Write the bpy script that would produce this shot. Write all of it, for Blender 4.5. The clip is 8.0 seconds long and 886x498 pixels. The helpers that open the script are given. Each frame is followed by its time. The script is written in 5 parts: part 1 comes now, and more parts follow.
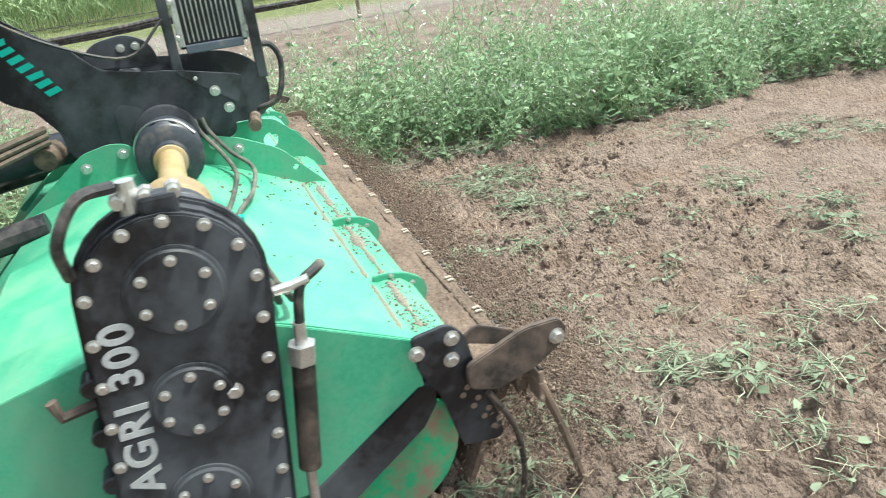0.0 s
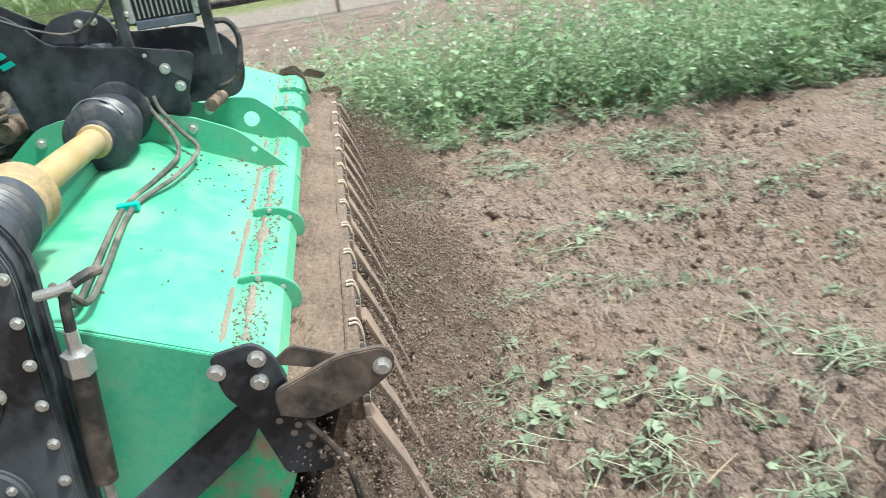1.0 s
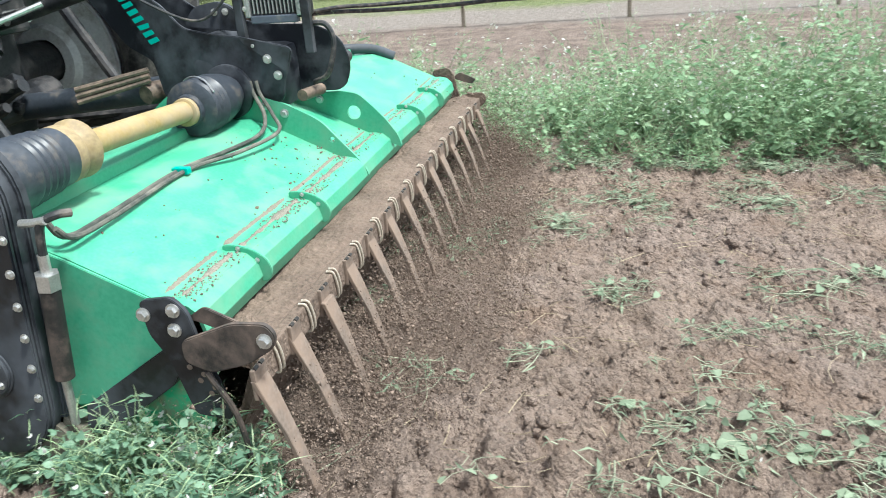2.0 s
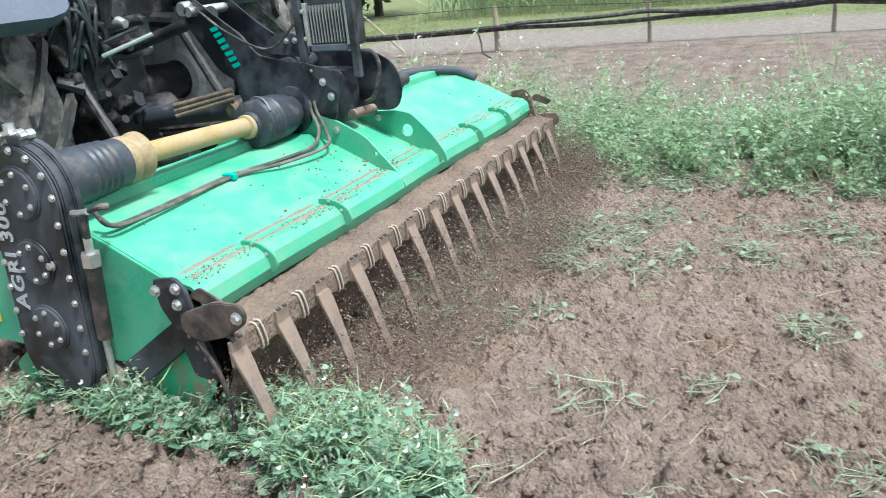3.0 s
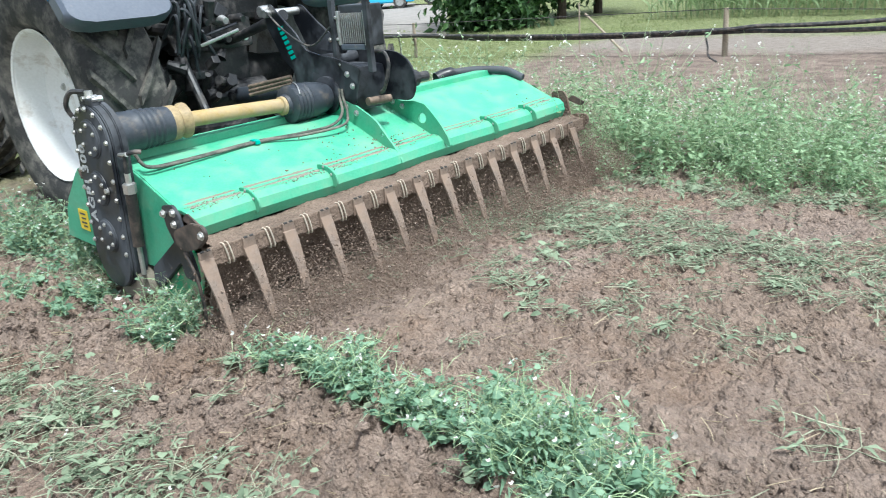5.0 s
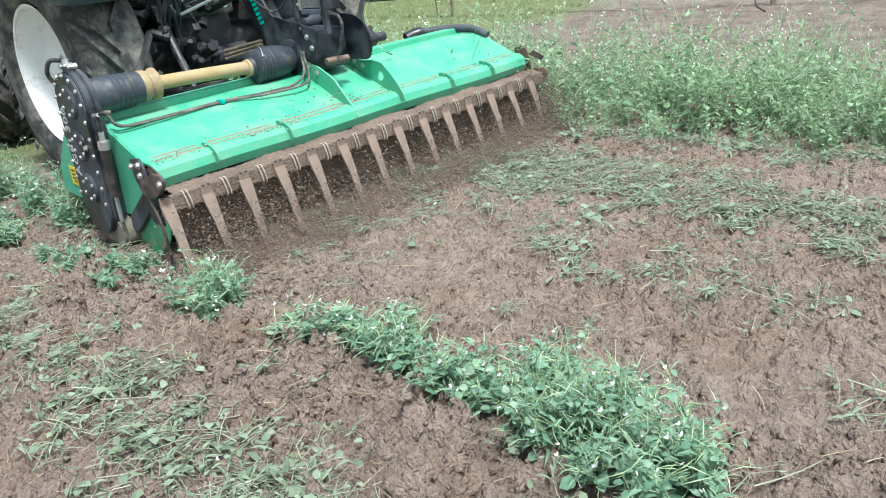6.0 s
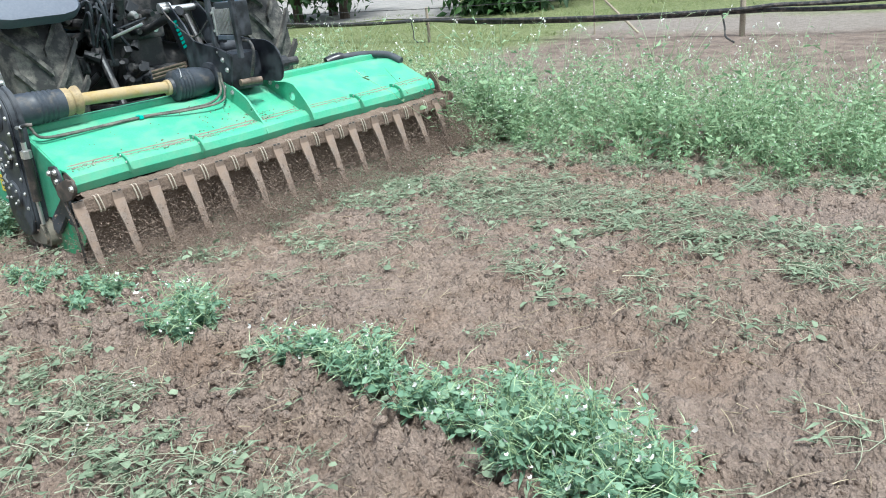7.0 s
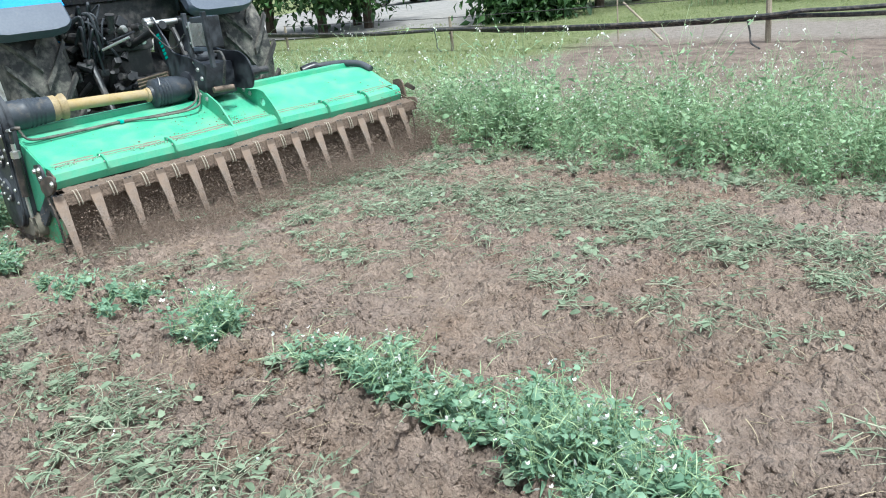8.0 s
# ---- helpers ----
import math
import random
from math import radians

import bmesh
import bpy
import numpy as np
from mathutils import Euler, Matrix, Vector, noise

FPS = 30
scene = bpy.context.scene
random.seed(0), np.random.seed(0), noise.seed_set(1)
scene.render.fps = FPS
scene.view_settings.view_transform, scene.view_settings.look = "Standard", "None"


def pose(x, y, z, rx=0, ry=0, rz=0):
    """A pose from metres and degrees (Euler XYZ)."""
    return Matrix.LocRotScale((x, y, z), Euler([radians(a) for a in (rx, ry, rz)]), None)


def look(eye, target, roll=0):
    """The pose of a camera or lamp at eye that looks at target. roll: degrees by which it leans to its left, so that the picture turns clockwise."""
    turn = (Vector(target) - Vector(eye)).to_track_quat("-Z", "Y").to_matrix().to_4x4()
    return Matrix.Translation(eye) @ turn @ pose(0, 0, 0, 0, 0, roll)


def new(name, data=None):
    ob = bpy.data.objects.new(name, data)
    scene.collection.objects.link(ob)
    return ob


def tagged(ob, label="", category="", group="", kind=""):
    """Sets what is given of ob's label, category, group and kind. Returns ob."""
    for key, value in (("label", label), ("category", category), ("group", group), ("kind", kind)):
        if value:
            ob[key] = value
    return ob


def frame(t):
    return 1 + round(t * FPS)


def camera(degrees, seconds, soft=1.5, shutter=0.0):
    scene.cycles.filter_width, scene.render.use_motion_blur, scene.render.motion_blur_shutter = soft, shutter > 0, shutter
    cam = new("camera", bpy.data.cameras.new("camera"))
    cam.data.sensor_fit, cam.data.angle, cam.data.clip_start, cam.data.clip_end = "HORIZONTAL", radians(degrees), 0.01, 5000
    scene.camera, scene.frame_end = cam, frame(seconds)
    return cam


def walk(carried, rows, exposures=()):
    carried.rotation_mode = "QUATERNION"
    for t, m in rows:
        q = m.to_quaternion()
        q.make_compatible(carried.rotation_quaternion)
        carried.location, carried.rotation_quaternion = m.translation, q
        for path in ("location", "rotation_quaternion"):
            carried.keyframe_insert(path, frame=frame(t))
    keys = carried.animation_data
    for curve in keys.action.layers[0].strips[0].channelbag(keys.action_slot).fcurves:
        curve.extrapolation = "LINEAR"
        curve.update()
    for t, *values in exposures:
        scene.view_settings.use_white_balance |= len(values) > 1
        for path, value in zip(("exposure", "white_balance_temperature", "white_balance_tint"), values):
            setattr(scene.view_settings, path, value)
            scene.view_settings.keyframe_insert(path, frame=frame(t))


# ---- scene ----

cam = camera(59.8, 8.0, soft=1.0, shutter=0.25)
PATH = [
    (0, pose(-1.473, 0.467, 1.447, 65.84, 6.56, -110.23)),
    (0.5, pose(-1.428, 0.439, 1.409, 65.05, 7.71, -107.76)),
    (1, pose(-1.419, 0.437, 1.358, 65.12, 7.74, -98.55)),
    (1.5, pose(-1.482, 0.368, 1.363, 66.98, 4.81, -86.24)),
    (1.7, pose(-1.501, 0.352, 1.364, 67.23, 4.03, -82.13)),
    (2.8, pose(-1.557, 0.364, 1.412, 68.64, 5.98, -66.84)),
    (3, pose(-1.583, 0.399, 1.417, 69.29, 5.41, -64.39)),
    (3.5, pose(-1.601, 0.428, 1.417, 69.47, 4.78, -59.95)),
    (4, pose(-1.619, 0.457, 1.424, 69.56, 4.67, -55.99)),
    (4.5, pose(-1.624, 0.480, 1.440, 69.93, 3.82, -52.90)),
    (5, pose(-1.640, 0.505, 1.447, 70.23, 4.39, -49.15)),
    (5.2, pose(-1.644, 0.512, 1.446, 70.24, 4.50, -47.47)),
    (6.3, pose(-1.592, 0.540, 1.456, 67.16, 6.64, -46.75)),
    (6.5, pose(-1.603, 0.526, 1.454, 67.77, 6.62, -46.90)),
    (7, pose(-1.621, 0.520, 1.468, 69.13, 5.41, -48.29)),
    (7.5, pose(-1.629, 0.513, 1.464, 69.75, 5.89, -47.19)),
    (8, pose(-1.622, 0.510, 1.471, 69.89, 6.01, -46.64)),
]
walk(cam, PATH, [(0, 1.3, 6350, 1.0), (1.5, 1.24, 6150, 3.0), (3, 1.15, 5850, 4.0), (5, 1.1, 5900, 4.0), (8, 1.02, 5800, 2.0)])

# how far the tractor and its tiller have gone, in metres
GONE = [(0, 0.0), (0.5, 0.355), (1, 0.711), (1.5, 1.070), (2.0, 1.43), (2.5, 1.786), (3, 2.144), (3.5, 2.510), (4, 2.881),
        (4.5, 3.217), (5, 3.561), (5.5, 3.915), (6, 4.271), (6.5, 4.626), (7, 4.970), (7.5, 5.317), (8, 5.657)]


def gone(t):
    return float(np.interp(t, [g[0] for g in GONE], [g[1] for g in GONE]))


# ---- light: a bright overcast day ----
world = bpy.data.worlds.new("overcast_sky")
scene.world = world
world.use_nodes = True
wn = world.node_tree
sky = wn.nodes.new("ShaderNodeTexSky")
sky.sky_type = "NISHITA"
sky.sun_disc = False
sky.sun_elevation, sky.sun_rotation = radians(64), radians(158)
sky.dust_density, sky.air_density = 3.0, 1.0
wash = wn.nodes.new("ShaderNodeHueSaturation")
wash.inputs["Saturation"].default_value = 0.35
wn.links.new(sky.outputs[0], wash.inputs["Color"])
wn.links.new(wash.outputs[0], wn.nodes["Background"].inputs[0])
wn.nodes["Background"].inputs[1].default_value = 0.13

sun = new("sun", bpy.data.lights.new("sun", "SUN"))
sun.data.energy, sun.data.angle, sun.data.color = 2.7, radians(8), (1.0, 0.96, 0.9)
sun.matrix_world = look((-1.5, -3.7, 8.1), (0, 0, 0))


# ---- materials ----
def mat(name, dark, light, rough=0.6, metal=0.0, scale=6.0, fine=60.0, bump=0.15, dist=0.004, dirt_or_sheen=None, coverage=0.0,
        patch_scale=5.0, island=False, object_random=False, translucent=0.0, coat=0.0):
    m = bpy.data.materials.new(name)
    m.use_nodes = True
    t = m.node_tree
    N, L = t.nodes, t.links
    bsdf = N["Principled BSDF"]
    co = N.new("ShaderNodeTexCoord")
    n1, n2 = N.new("ShaderNodeTexNoise"), N.new("ShaderNodeTexNoise")
    n1.inputs["Scale"].default_value, n2.inputs["Scale"].default_value = scale, fine
    n1.inputs["Detail"].default_value, n2.inputs["Detail"].default_value = 6, 5
    for n in (n1, n2):
        L.new(co.outputs["Object"], n.inputs["Vector"])
    add = N.new("ShaderNodeMath")
    add.operation = "MULTIPLY_ADD"
    add.inputs[1].default_value = 0.5
    L.new(n2.outputs["Fac"], add.inputs[0])
    half = N.new("ShaderNodeMath")
    half.operation = "MULTIPLY"
    half.inputs[1].default_value = 0.5
    L.new(n1.outputs["Fac"], half.inputs[0])
    L.new(half.outputs[0], add.inputs[2])
    fac = add.outputs[0]
    rng = N.new("ShaderNodeMapRange")
    rng.inputs["From Min"].default_value, rng.inputs["From Max"].default_value = 0.32, 0.68
    L.new(fac, rng.inputs["Value"])
    fac = rng.outputs[0]
    if island or object_random:
        src = N.new("ShaderNodeNewGeometry").outputs["Random Per Island"] if island else N.new("ShaderNodeObjectInfo").outputs["Random"]
        mixf = N.new("ShaderNodeMix")
        mixf.inputs[0].default_value = 0.7
        L.new(fac, mixf.inputs[2])
        L.new(src, mixf.inputs[3])
        fac = mixf.outputs[0]
    mix = N.new("ShaderNodeMix")
    mix.data_type = "RGBA"
    mix.inputs[6].default_value, mix.inputs[7].default_value = (*dark, 1), (*light, 1)
    L.new(fac, mix.inputs[0])
    colour, roughness = mix.outputs[2], None
    # random patches over the base: dirt, and for M_BLACK a painted sky sheen
    if dirt_or_sheen:
        n3 = N.new("ShaderNodeTexNoise")
        n3.inputs["Scale"].default_value, n3.inputs["Detail"].default_value, n3.inputs["Roughness"].default_value = patch_scale, 9, 0.68
        L.new(co.outputs["Object"], n3.inputs["Vector"])
        r3 = N.new("ShaderNodeMapRange")
        edge = 0.78 - 0.5 * coverage
        r3.inputs["From Min"].default_value, r3.inputs["From Max"].default_value = edge - 0.1, edge + 0.12
        L.new(n3.outputs["Fac"], r3.inputs["Value"])
        md = N.new("ShaderNodeMix")
        md.data_type = "RGBA"
        md.inputs[7].default_value = (*dirt_or_sheen, 1)
        L.new(r3.outputs[0], md.inputs[0])
        L.new(colour, md.inputs[6])
        colour = md.outputs[2]
        rr = N.new("ShaderNodeMapRange")
        rr.inputs["To Min"].default_value, rr.inputs["To Max"].default_value = rough, 0.95
        L.new(r3.outputs[0], rr.inputs["Value"])
        L.new(rr.outputs[0], bsdf.inputs["Roughness"])
    else:
        bsdf.inputs["Roughness"].default_value = rough
    L.new(colour, bsdf.inputs["Base Color"])
    bsdf.inputs["Metallic"].default_value = metal
    bsdf.inputs["Coat Weight"].default_value = coat
    if bump:
        b = N.new("ShaderNodeBump")
        b.inputs["Strength"].default_value, b.inputs["Distance"].default_value = bump, dist
        L.new(n2.outputs["Fac"], b.inputs["Height"])
        L.new(b.outputs[0], bsdf.inputs["Normal"])
    if translucent:
        tr = N.new("ShaderNodeBsdfTranslucent")
        L.new(colour, tr.inputs["Color"])
        ms = N.new("ShaderNodeMixShader")
        ms.inputs[0].default_value = translucent
        L.new(bsdf.outputs[0], ms.inputs[1])
        L.new(tr.outputs[0], ms.inputs[2])
        L.new(ms.outputs[0], N["Material Output"].inputs["Surface"])
    return m


SOIL_DUST = (0.27, 0.19, 0.14)
M_GREEN = mat("green_paint", (0.045, 0.315, 0.18), (0.09, 0.405, 0.245), 0.44, 0, 3, 90, 0.04, 0.001, (0.14, 0.355, 0.225), 0.46, 5.0, coat=0.1)
M_GREEN_DIRTY = mat("dirty_green_paint", (0.02, 0.33, 0.15), (0.03, 0.42, 0.19), 0.45, 0, 3, 90, 0.08, 0.002, SOIL_DUST, 0.5, 12)
# the bluish grey patches paint hazy sky reflection into the black, not dirt
M_BLACK = mat("black_paint", (0.005, 0.006, 0.009), (0.011, 0.013, 0.018), 0.33, 0, 4, 80, 0.05, 0.001, (0.075, 0.083, 0.096), 0.5, 3.5)
M_BLACK_DIRTY = mat("muddy_black_steel", (0.012, 0.012, 0.012), (0.03, 0.028, 0.026), 0.5, 0, 4, 80, 0.2, 0.003, (0.15, 0.11, 0.088), 0.52, 7)
M_STEEL = mat("zinc_bolt", (0.45, 0.45, 0.44), (0.68, 0.68, 0.66), 0.38, 0.85, 30, 200, 0.05, 0.001)
M_RUBBER = mat("black_hose_rubber", (0.012, 0.013, 0.014), (0.03, 0.032, 0.035), 0.55, 0, 20, 120, 0.1, 0.001, (0.17, 0.145, 0.125), 0.42, 14)
M_DUSTY_HOSE = mat("dusty_hose_rubber", (0.03, 0.034, 0.03), (0.07, 0.075, 0.065), 0.7, 0, 20, 120, 0.1, 0.001, (0.19, 0.18, 0.15), 0.48, 9)
M_BELL = mat("grey_black_plastic", (0.022, 0.028, 0.036), (0.05, 0.058, 0.072), 0.42, 0, 8, 70, 0.08, 0.001, (0.14, 0.12, 0.1), 0.3, 12)
M_YELLOW = mat("yellow_plastic", (0.28, 0.195, 0.07), (0.41, 0.305, 0.13), 0.5, 0, 9, 60, 0.06, 0.001, (0.34, 0.27, 0.18), 0.46, 7)
M_COLLAR = mat("ochre_plastic", (0.2, 0.145, 0.07), (0.38, 0.29, 0.15), 0.55, 0, 9, 60, 0.1, 0.001, (0.22, 0.17, 0.12), 0.45, 12)
M_STICKER = mat("yellow_sticker", (0.7, 0.5, 0.02), (0.8, 0.6, 0.05), 0.4, 0, 20, 120, 0.02, 0.0005)
M_WHITE_PAINT = mat("white_lettering", (0.34, 0.36, 0.37), (0.5, 0.52, 0.53), 0.5, 0, 20, 120, 0.02, 0.0005)
M_TEAL = mat("teal_lettering", (0.0, 0.33, 0.27), (0.01, 0.42, 0.33), 0.4, 0, 20, 120, 0.02, 0.0005)
M_TINE = mat("worn_dusty_steel", (0.13, 0.1, 0.08), (0.28, 0.22, 0.18), 0.6, 0.25, 14, 90, 0.2, 0.002, (0.26, 0.19, 0.145), 0.5, 12)
M_COIL = mat("pale_spring_steel", (0.5, 0.44, 0.36), (0.72, 0.65, 0.54), 0.5, 0.4, 14, 90, 0.1, 0.001, SOIL_DUST, 0.35, 20)
M_CRUST = mat("caked_soil", (0.09, 0.064, 0.048), (0.22, 0.16, 0.122), 0.95, 0, 6, 70, 0.9, 0.012)
M_SPRAY = mat("flying_soil", (0.13, 0.095, 0.073), (0.28, 0.21, 0.163), 0.95, 0, 6, 70, 0, island=True)
M_SAND = mat("dry_sandy_soil", (0.13, 0.12, 0.095), (0.27, 0.245, 0.2), 0.95, 0, 30, 160, 0.9, 0.006)
M_SMEAR = mat("brown_soil_smear", (0.14, 0.13, 0.1), (0.22, 0.195, 0.155), 0.9, 0, 15, 120, 0.4, 0.003)
M_TYRE = mat("tractor_tyre_rubber", (0.018, 0.018, 0.018), (0.035, 0.034, 0.033), 0.75, 0, 6, 60, 0.5, 0.006, (0.2, 0.185, 0.16), 0.44, 7)
M_RIM = mat("white_rim_paint", (0.74, 0.74, 0.72), (0.86, 0.86, 0.85), 0.4, 0, 4, 60, 0.03, 0.001, (0.4, 0.33, 0.26), 0.28, 5)
M_DISC = mat("dusty_grey_wheel_disc", (0.55, 0.54, 0.52), (0.78, 0.77, 0.74), 0.6, 0, 5, 60, 0.1, 0.002, (0.25, 0.21, 0.17), 0.4, 6)
M_BLUE = mat("blue_paint", (0.0, 0.2, 0.55), (0.01, 0.28, 0.68), 0.25, 0, 3, 60, 0.02, 0.001, coat=0.5)
M_FENDER = mat("grey_plastic", (0.07, 0.085, 0.115), (0.105, 0.122, 0.155), 0.35, 0, 4, 60, 0.04, 0.001, (0.3, 0.27, 0.22), 0.22, 4)
M_GREASE = mat("greasy_dark_casting", (0.009, 0.01, 0.012), (0.03, 0.031, 0.034), 0.42, 0.2, 10, 60, 0.4, 0.005, (0.11, 0.1, 0.095), 0.4, 8)
M_GLASS = mat("dark_cab_glass", (0.008, 0.01, 0.014), (0.012, 0.014, 0.018), 0.08, 0, 2, 20, 0)
M_ALU = mat("cooler_aluminium", (0.35, 0.36, 0.36), (0.6, 0.61, 0.6), 0.4, 0.7, 20, 150, 0.05, 0.001, (0.2, 0.18, 0.15), 0.35, 12)
M_OCHRE = mat("rusty_ochre_knob", (0.06, 0.045, 0.035), (0.16, 0.12, 0.085), 0.6, 0, 14, 70, 0.2, 0.002, SOIL_DUST, 0.4, 14)
M_CLUMP = mat("clump_leaf", (0.09, 0.2, 0.12), (0.29, 0.43, 0.29), 0.6, 0, 4, 90, 0.1, 0.001, island=True, translucent=0.3)
M_LEAF = mat("weed_leaf", (0.12, 0.24, 0.115), (0.38, 0.52, 0.31), 0.6, 0, 4, 90, 0.1, 0.001, island=True, translucent=0.3)
M_STEM = mat("weed_stem", (0.22, 0.34, 0.16), (0.48, 0.58, 0.36), 0.6, 0, 6, 90, 0.05, 0.001, island=True, translucent=0.15)
M_PETAL = mat("white_petal", (0.72, 0.72, 0.66), (0.86, 0.86, 0.82), 0.6, 0, 30, 200, 0, island=True, translucent=0.3)
M_CUT = mat("cut_stalk", (0.13, 0.17, 0.1), (0.5, 0.5, 0.37), 0.7, 0, 5, 90, 0.05, 0.001, island=True, translucent=0.15)
M_CUTLEAF = mat("wilting_leaf", (0.11, 0.16, 0.095), (0.32, 0.39, 0.265), 0.65, 0, 5, 90, 0.1, 0.001, island=True, translucent=0.25)
M_STRAW = mat("dry_straw", (0.3, 0.24, 0.15), (0.55, 0.46, 0.32), 0.8, 0, 5, 90, 0.05, 0.001, island=True)
M_WOOD = mat("weathered_post_wood", (0.22, 0.18, 0.13), (0.4, 0.34, 0.26), 0.85, 0, 5, 60, 0.4, 0.004)
M_BARK = mat("tree_bark", (0.04, 0.03, 0.022), (0.1, 0.075, 0.055), 0.9, 0, 5, 40, 0.6, 0.02)
M_TREELEAF = mat("tree_leaf", (0.02, 0.06, 0.018), (0.07, 0.15, 0.04), 0.55, 0, 1, 20, 0, island=True, translucent=0.25)
M_CORN = mat("tall_crop_leaf", (0.2, 0.3, 0.13), (0.36, 0.47, 0.25), 0.6, 0, 1, 20, 0, island=True, translucent=0.25)
M_GRASS = mat("meadow_blade", (0.1, 0.15, 0.045), (0.28, 0.32, 0.13), 0.7, 0, 1, 20, 0, island=True, translucent=0.2)
M_GRAVEL = mat("pale_gravel", (0.16, 0.15, 0.14), (0.3, 0.28, 0.26), 0.9, 0, 1.6, 9, 0.4, 0.02)
M_CAR_BLUE = mat("light_blue_car_paint", (0.05, 0.4, 0.65), (0.07, 0.45, 0.7), 0.25, 0, 2, 20, 0)
M_CAR_YELLOW = mat("yellow_car_paint", (0.6, 0.5, 0.05), (0.7, 0.58, 0.08), 0.25, 0, 2, 20, 0)


def ground_material():
    m = bpy.data.materials.new("field_soil")
    m.use_nodes = True
    t = m.node_tree
    N, L = t.nodes, t.links
    bsdf = N["Principled BSDF"]
    bsdf.inputs["Roughness"].default_value = 0.96
    co = N.new("ShaderNodeTexCoord")
    sep = N.new("ShaderNodeSeparateXYZ")
    L.new(co.outputs["Object"], sep.inputs[0])

    def noise_tex(scale, detail=6, rough=0.6):
        n = N.new("ShaderNodeTexNoise")
        n.inputs["Scale"].default_value, n.inputs["Detail"].default_value, n.inputs["Roughness"].default_value = scale, detail, rough
        L.new(co.outputs["Object"], n.inputs["Vector"])
        return n.outputs["Fac"]

    def math_node(op, a, b):
        n = N.new("ShaderNodeMath")
        n.operation = op
        for k, v in enumerate((a, b)):
            if isinstance(v, (int, float)):
                n.inputs[k].default_value = v
            else:
                L.new(v, n.inputs[k])
        return n.outputs[0]

    def step(v, lo, hi):
        n = N.new("ShaderNodeMapRange")
        n.inputs["From Min"].default_value, n.inputs["From Max"].default_value = lo, hi
        L.new(v, n.inputs["Value"])
        return n.outputs[0]

    def blend(f, a, b):
        n = N.new("ShaderNodeMix")
        n.data_type = "RGBA"
        L.new(f, n.inputs[0])
        for k, v in ((6, a), (7, b)):
            if isinstance(v, tuple):
                n.inputs[k].default_value = (*v, 1)
            else:
                L.new(v, n.inputs[k])
        return n.outputs[2]

    big, mid, small = noise_tex(0.9, 5), noise_tex(9, 8, 0.68), noise_tex(85, 6, 0.75)
    soil = blend(step(mid, 0.35, 0.66), (0.215, 0.157, 0.12), (0.395, 0.3, 0.237))
    soil = blend(math_node("MULTIPLY", step(small, 0.5, 0.66), 0.5), soil, (0.47, 0.37, 0.3))
    soil = blend(math_node("MULTIPLY", step(big, 0.42, 0.62), 0.5), soil, (0.32, 0.25, 0.215))
    soil = blend(math_node("MULTIPLY", step(noise_tex(2.1, 6, 0.6), 0.5, 0.66), 0.5), soil, (0.26, 0.17, 0.115))
    dry = blend(step(noise_tex(3.2, 8, 0.7), 0.38, 0.62), (0.17, 0.125, 0.1), (0.32, 0.245, 0.2))
    path = blend(step(mid, 0.35, 0.66), (0.25, 0.21, 0.18), (0.36, 0.31, 0.27))
    turf = blend(step(mid, 0.35, 0.66), (0.12, 0.15, 0.055), (0.28, 0.31, 0.13))
    wob = math_node("MULTIPLY", math_node("SUBTRACT", noise_tex(0.8, 6, 0.65), 0.5), 2.2)
    X, Y = math_node("ADD", sep.outputs[0], wob), math_node("ADD", sep.outputs[1], wob)
    col = blend(step(X, 3.6, 5.2), soil, dry)
    col = blend(step(X, 9.6, 10.6), col, path)
    col = blend(step(X, 12.0, 12.9), col, turf)
    edge = math_node("ADD", Y, math_node("MULTIPLY", X, -0.05))
    col = blend(step(edge, 7.2, 8.2), col, turf)
    col = blend(step(math_node("MULTIPLY", X, -1.0), 6.0, 8.0), col, turf)
    L.new(col, bsdf.inputs["Base Color"])
    b = N.new("ShaderNodeBump")
    b.inputs["Strength"].default_value, b.inputs["Distance"].default_value = 1.0, 0.026
    vo = N.new("ShaderNodeTexVoronoi")
    vo.inputs["Scale"].default_value = 70
    warp = N.new("ShaderNodeTexNoise")
    warp.inputs["Scale"].default_value, warp.inputs["Detail"].default_value = 50, 4
    L.new(co.outputs["Object"], warp.inputs["Vector"])
    vm = N.new("ShaderNodeVectorMath")
    vm.operation = "MULTIPLY_ADD"
    vm.inputs[1].default_value = (0.012, 0.012, 0.012)
    L.new(warp.outputs["Color"], vm.inputs[0])
    L.new(co.outputs["Object"], vm.inputs[2])
    L.new(vm.outputs[0], vo.inputs["Vector"])
    coarse = N.new("ShaderNodeTexVoronoi")
    coarse.inputs["Scale"].default_value = 31
    L.new(vm.outputs[0], coarse.inputs["Vector"])
    grit = N.new("ShaderNodeTexVoronoi")
    grit.inputs["Scale"].default_value = 150
    L.new(vm.outputs[0], grit.inputs["Vector"])
    lumpy = math_node("ADD", math_node("MULTIPLY", vo.outputs["Distance"], 0.8), math_node("MULTIPLY", coarse.outputs["Distance"], 1.2))
    lumpy = math_node("ADD", lumpy, math_node("MULTIPLY", grit.outputs["Distance"], 0.3))
    L.new(math_node("SUBTRACT", math_node("MULTIPLY", small, 0.8), lumpy), b.inputs["Height"])
    L.new(b.outputs[0], bsdf.inputs["Normal"])
    return m


M_GROUND = ground_material()


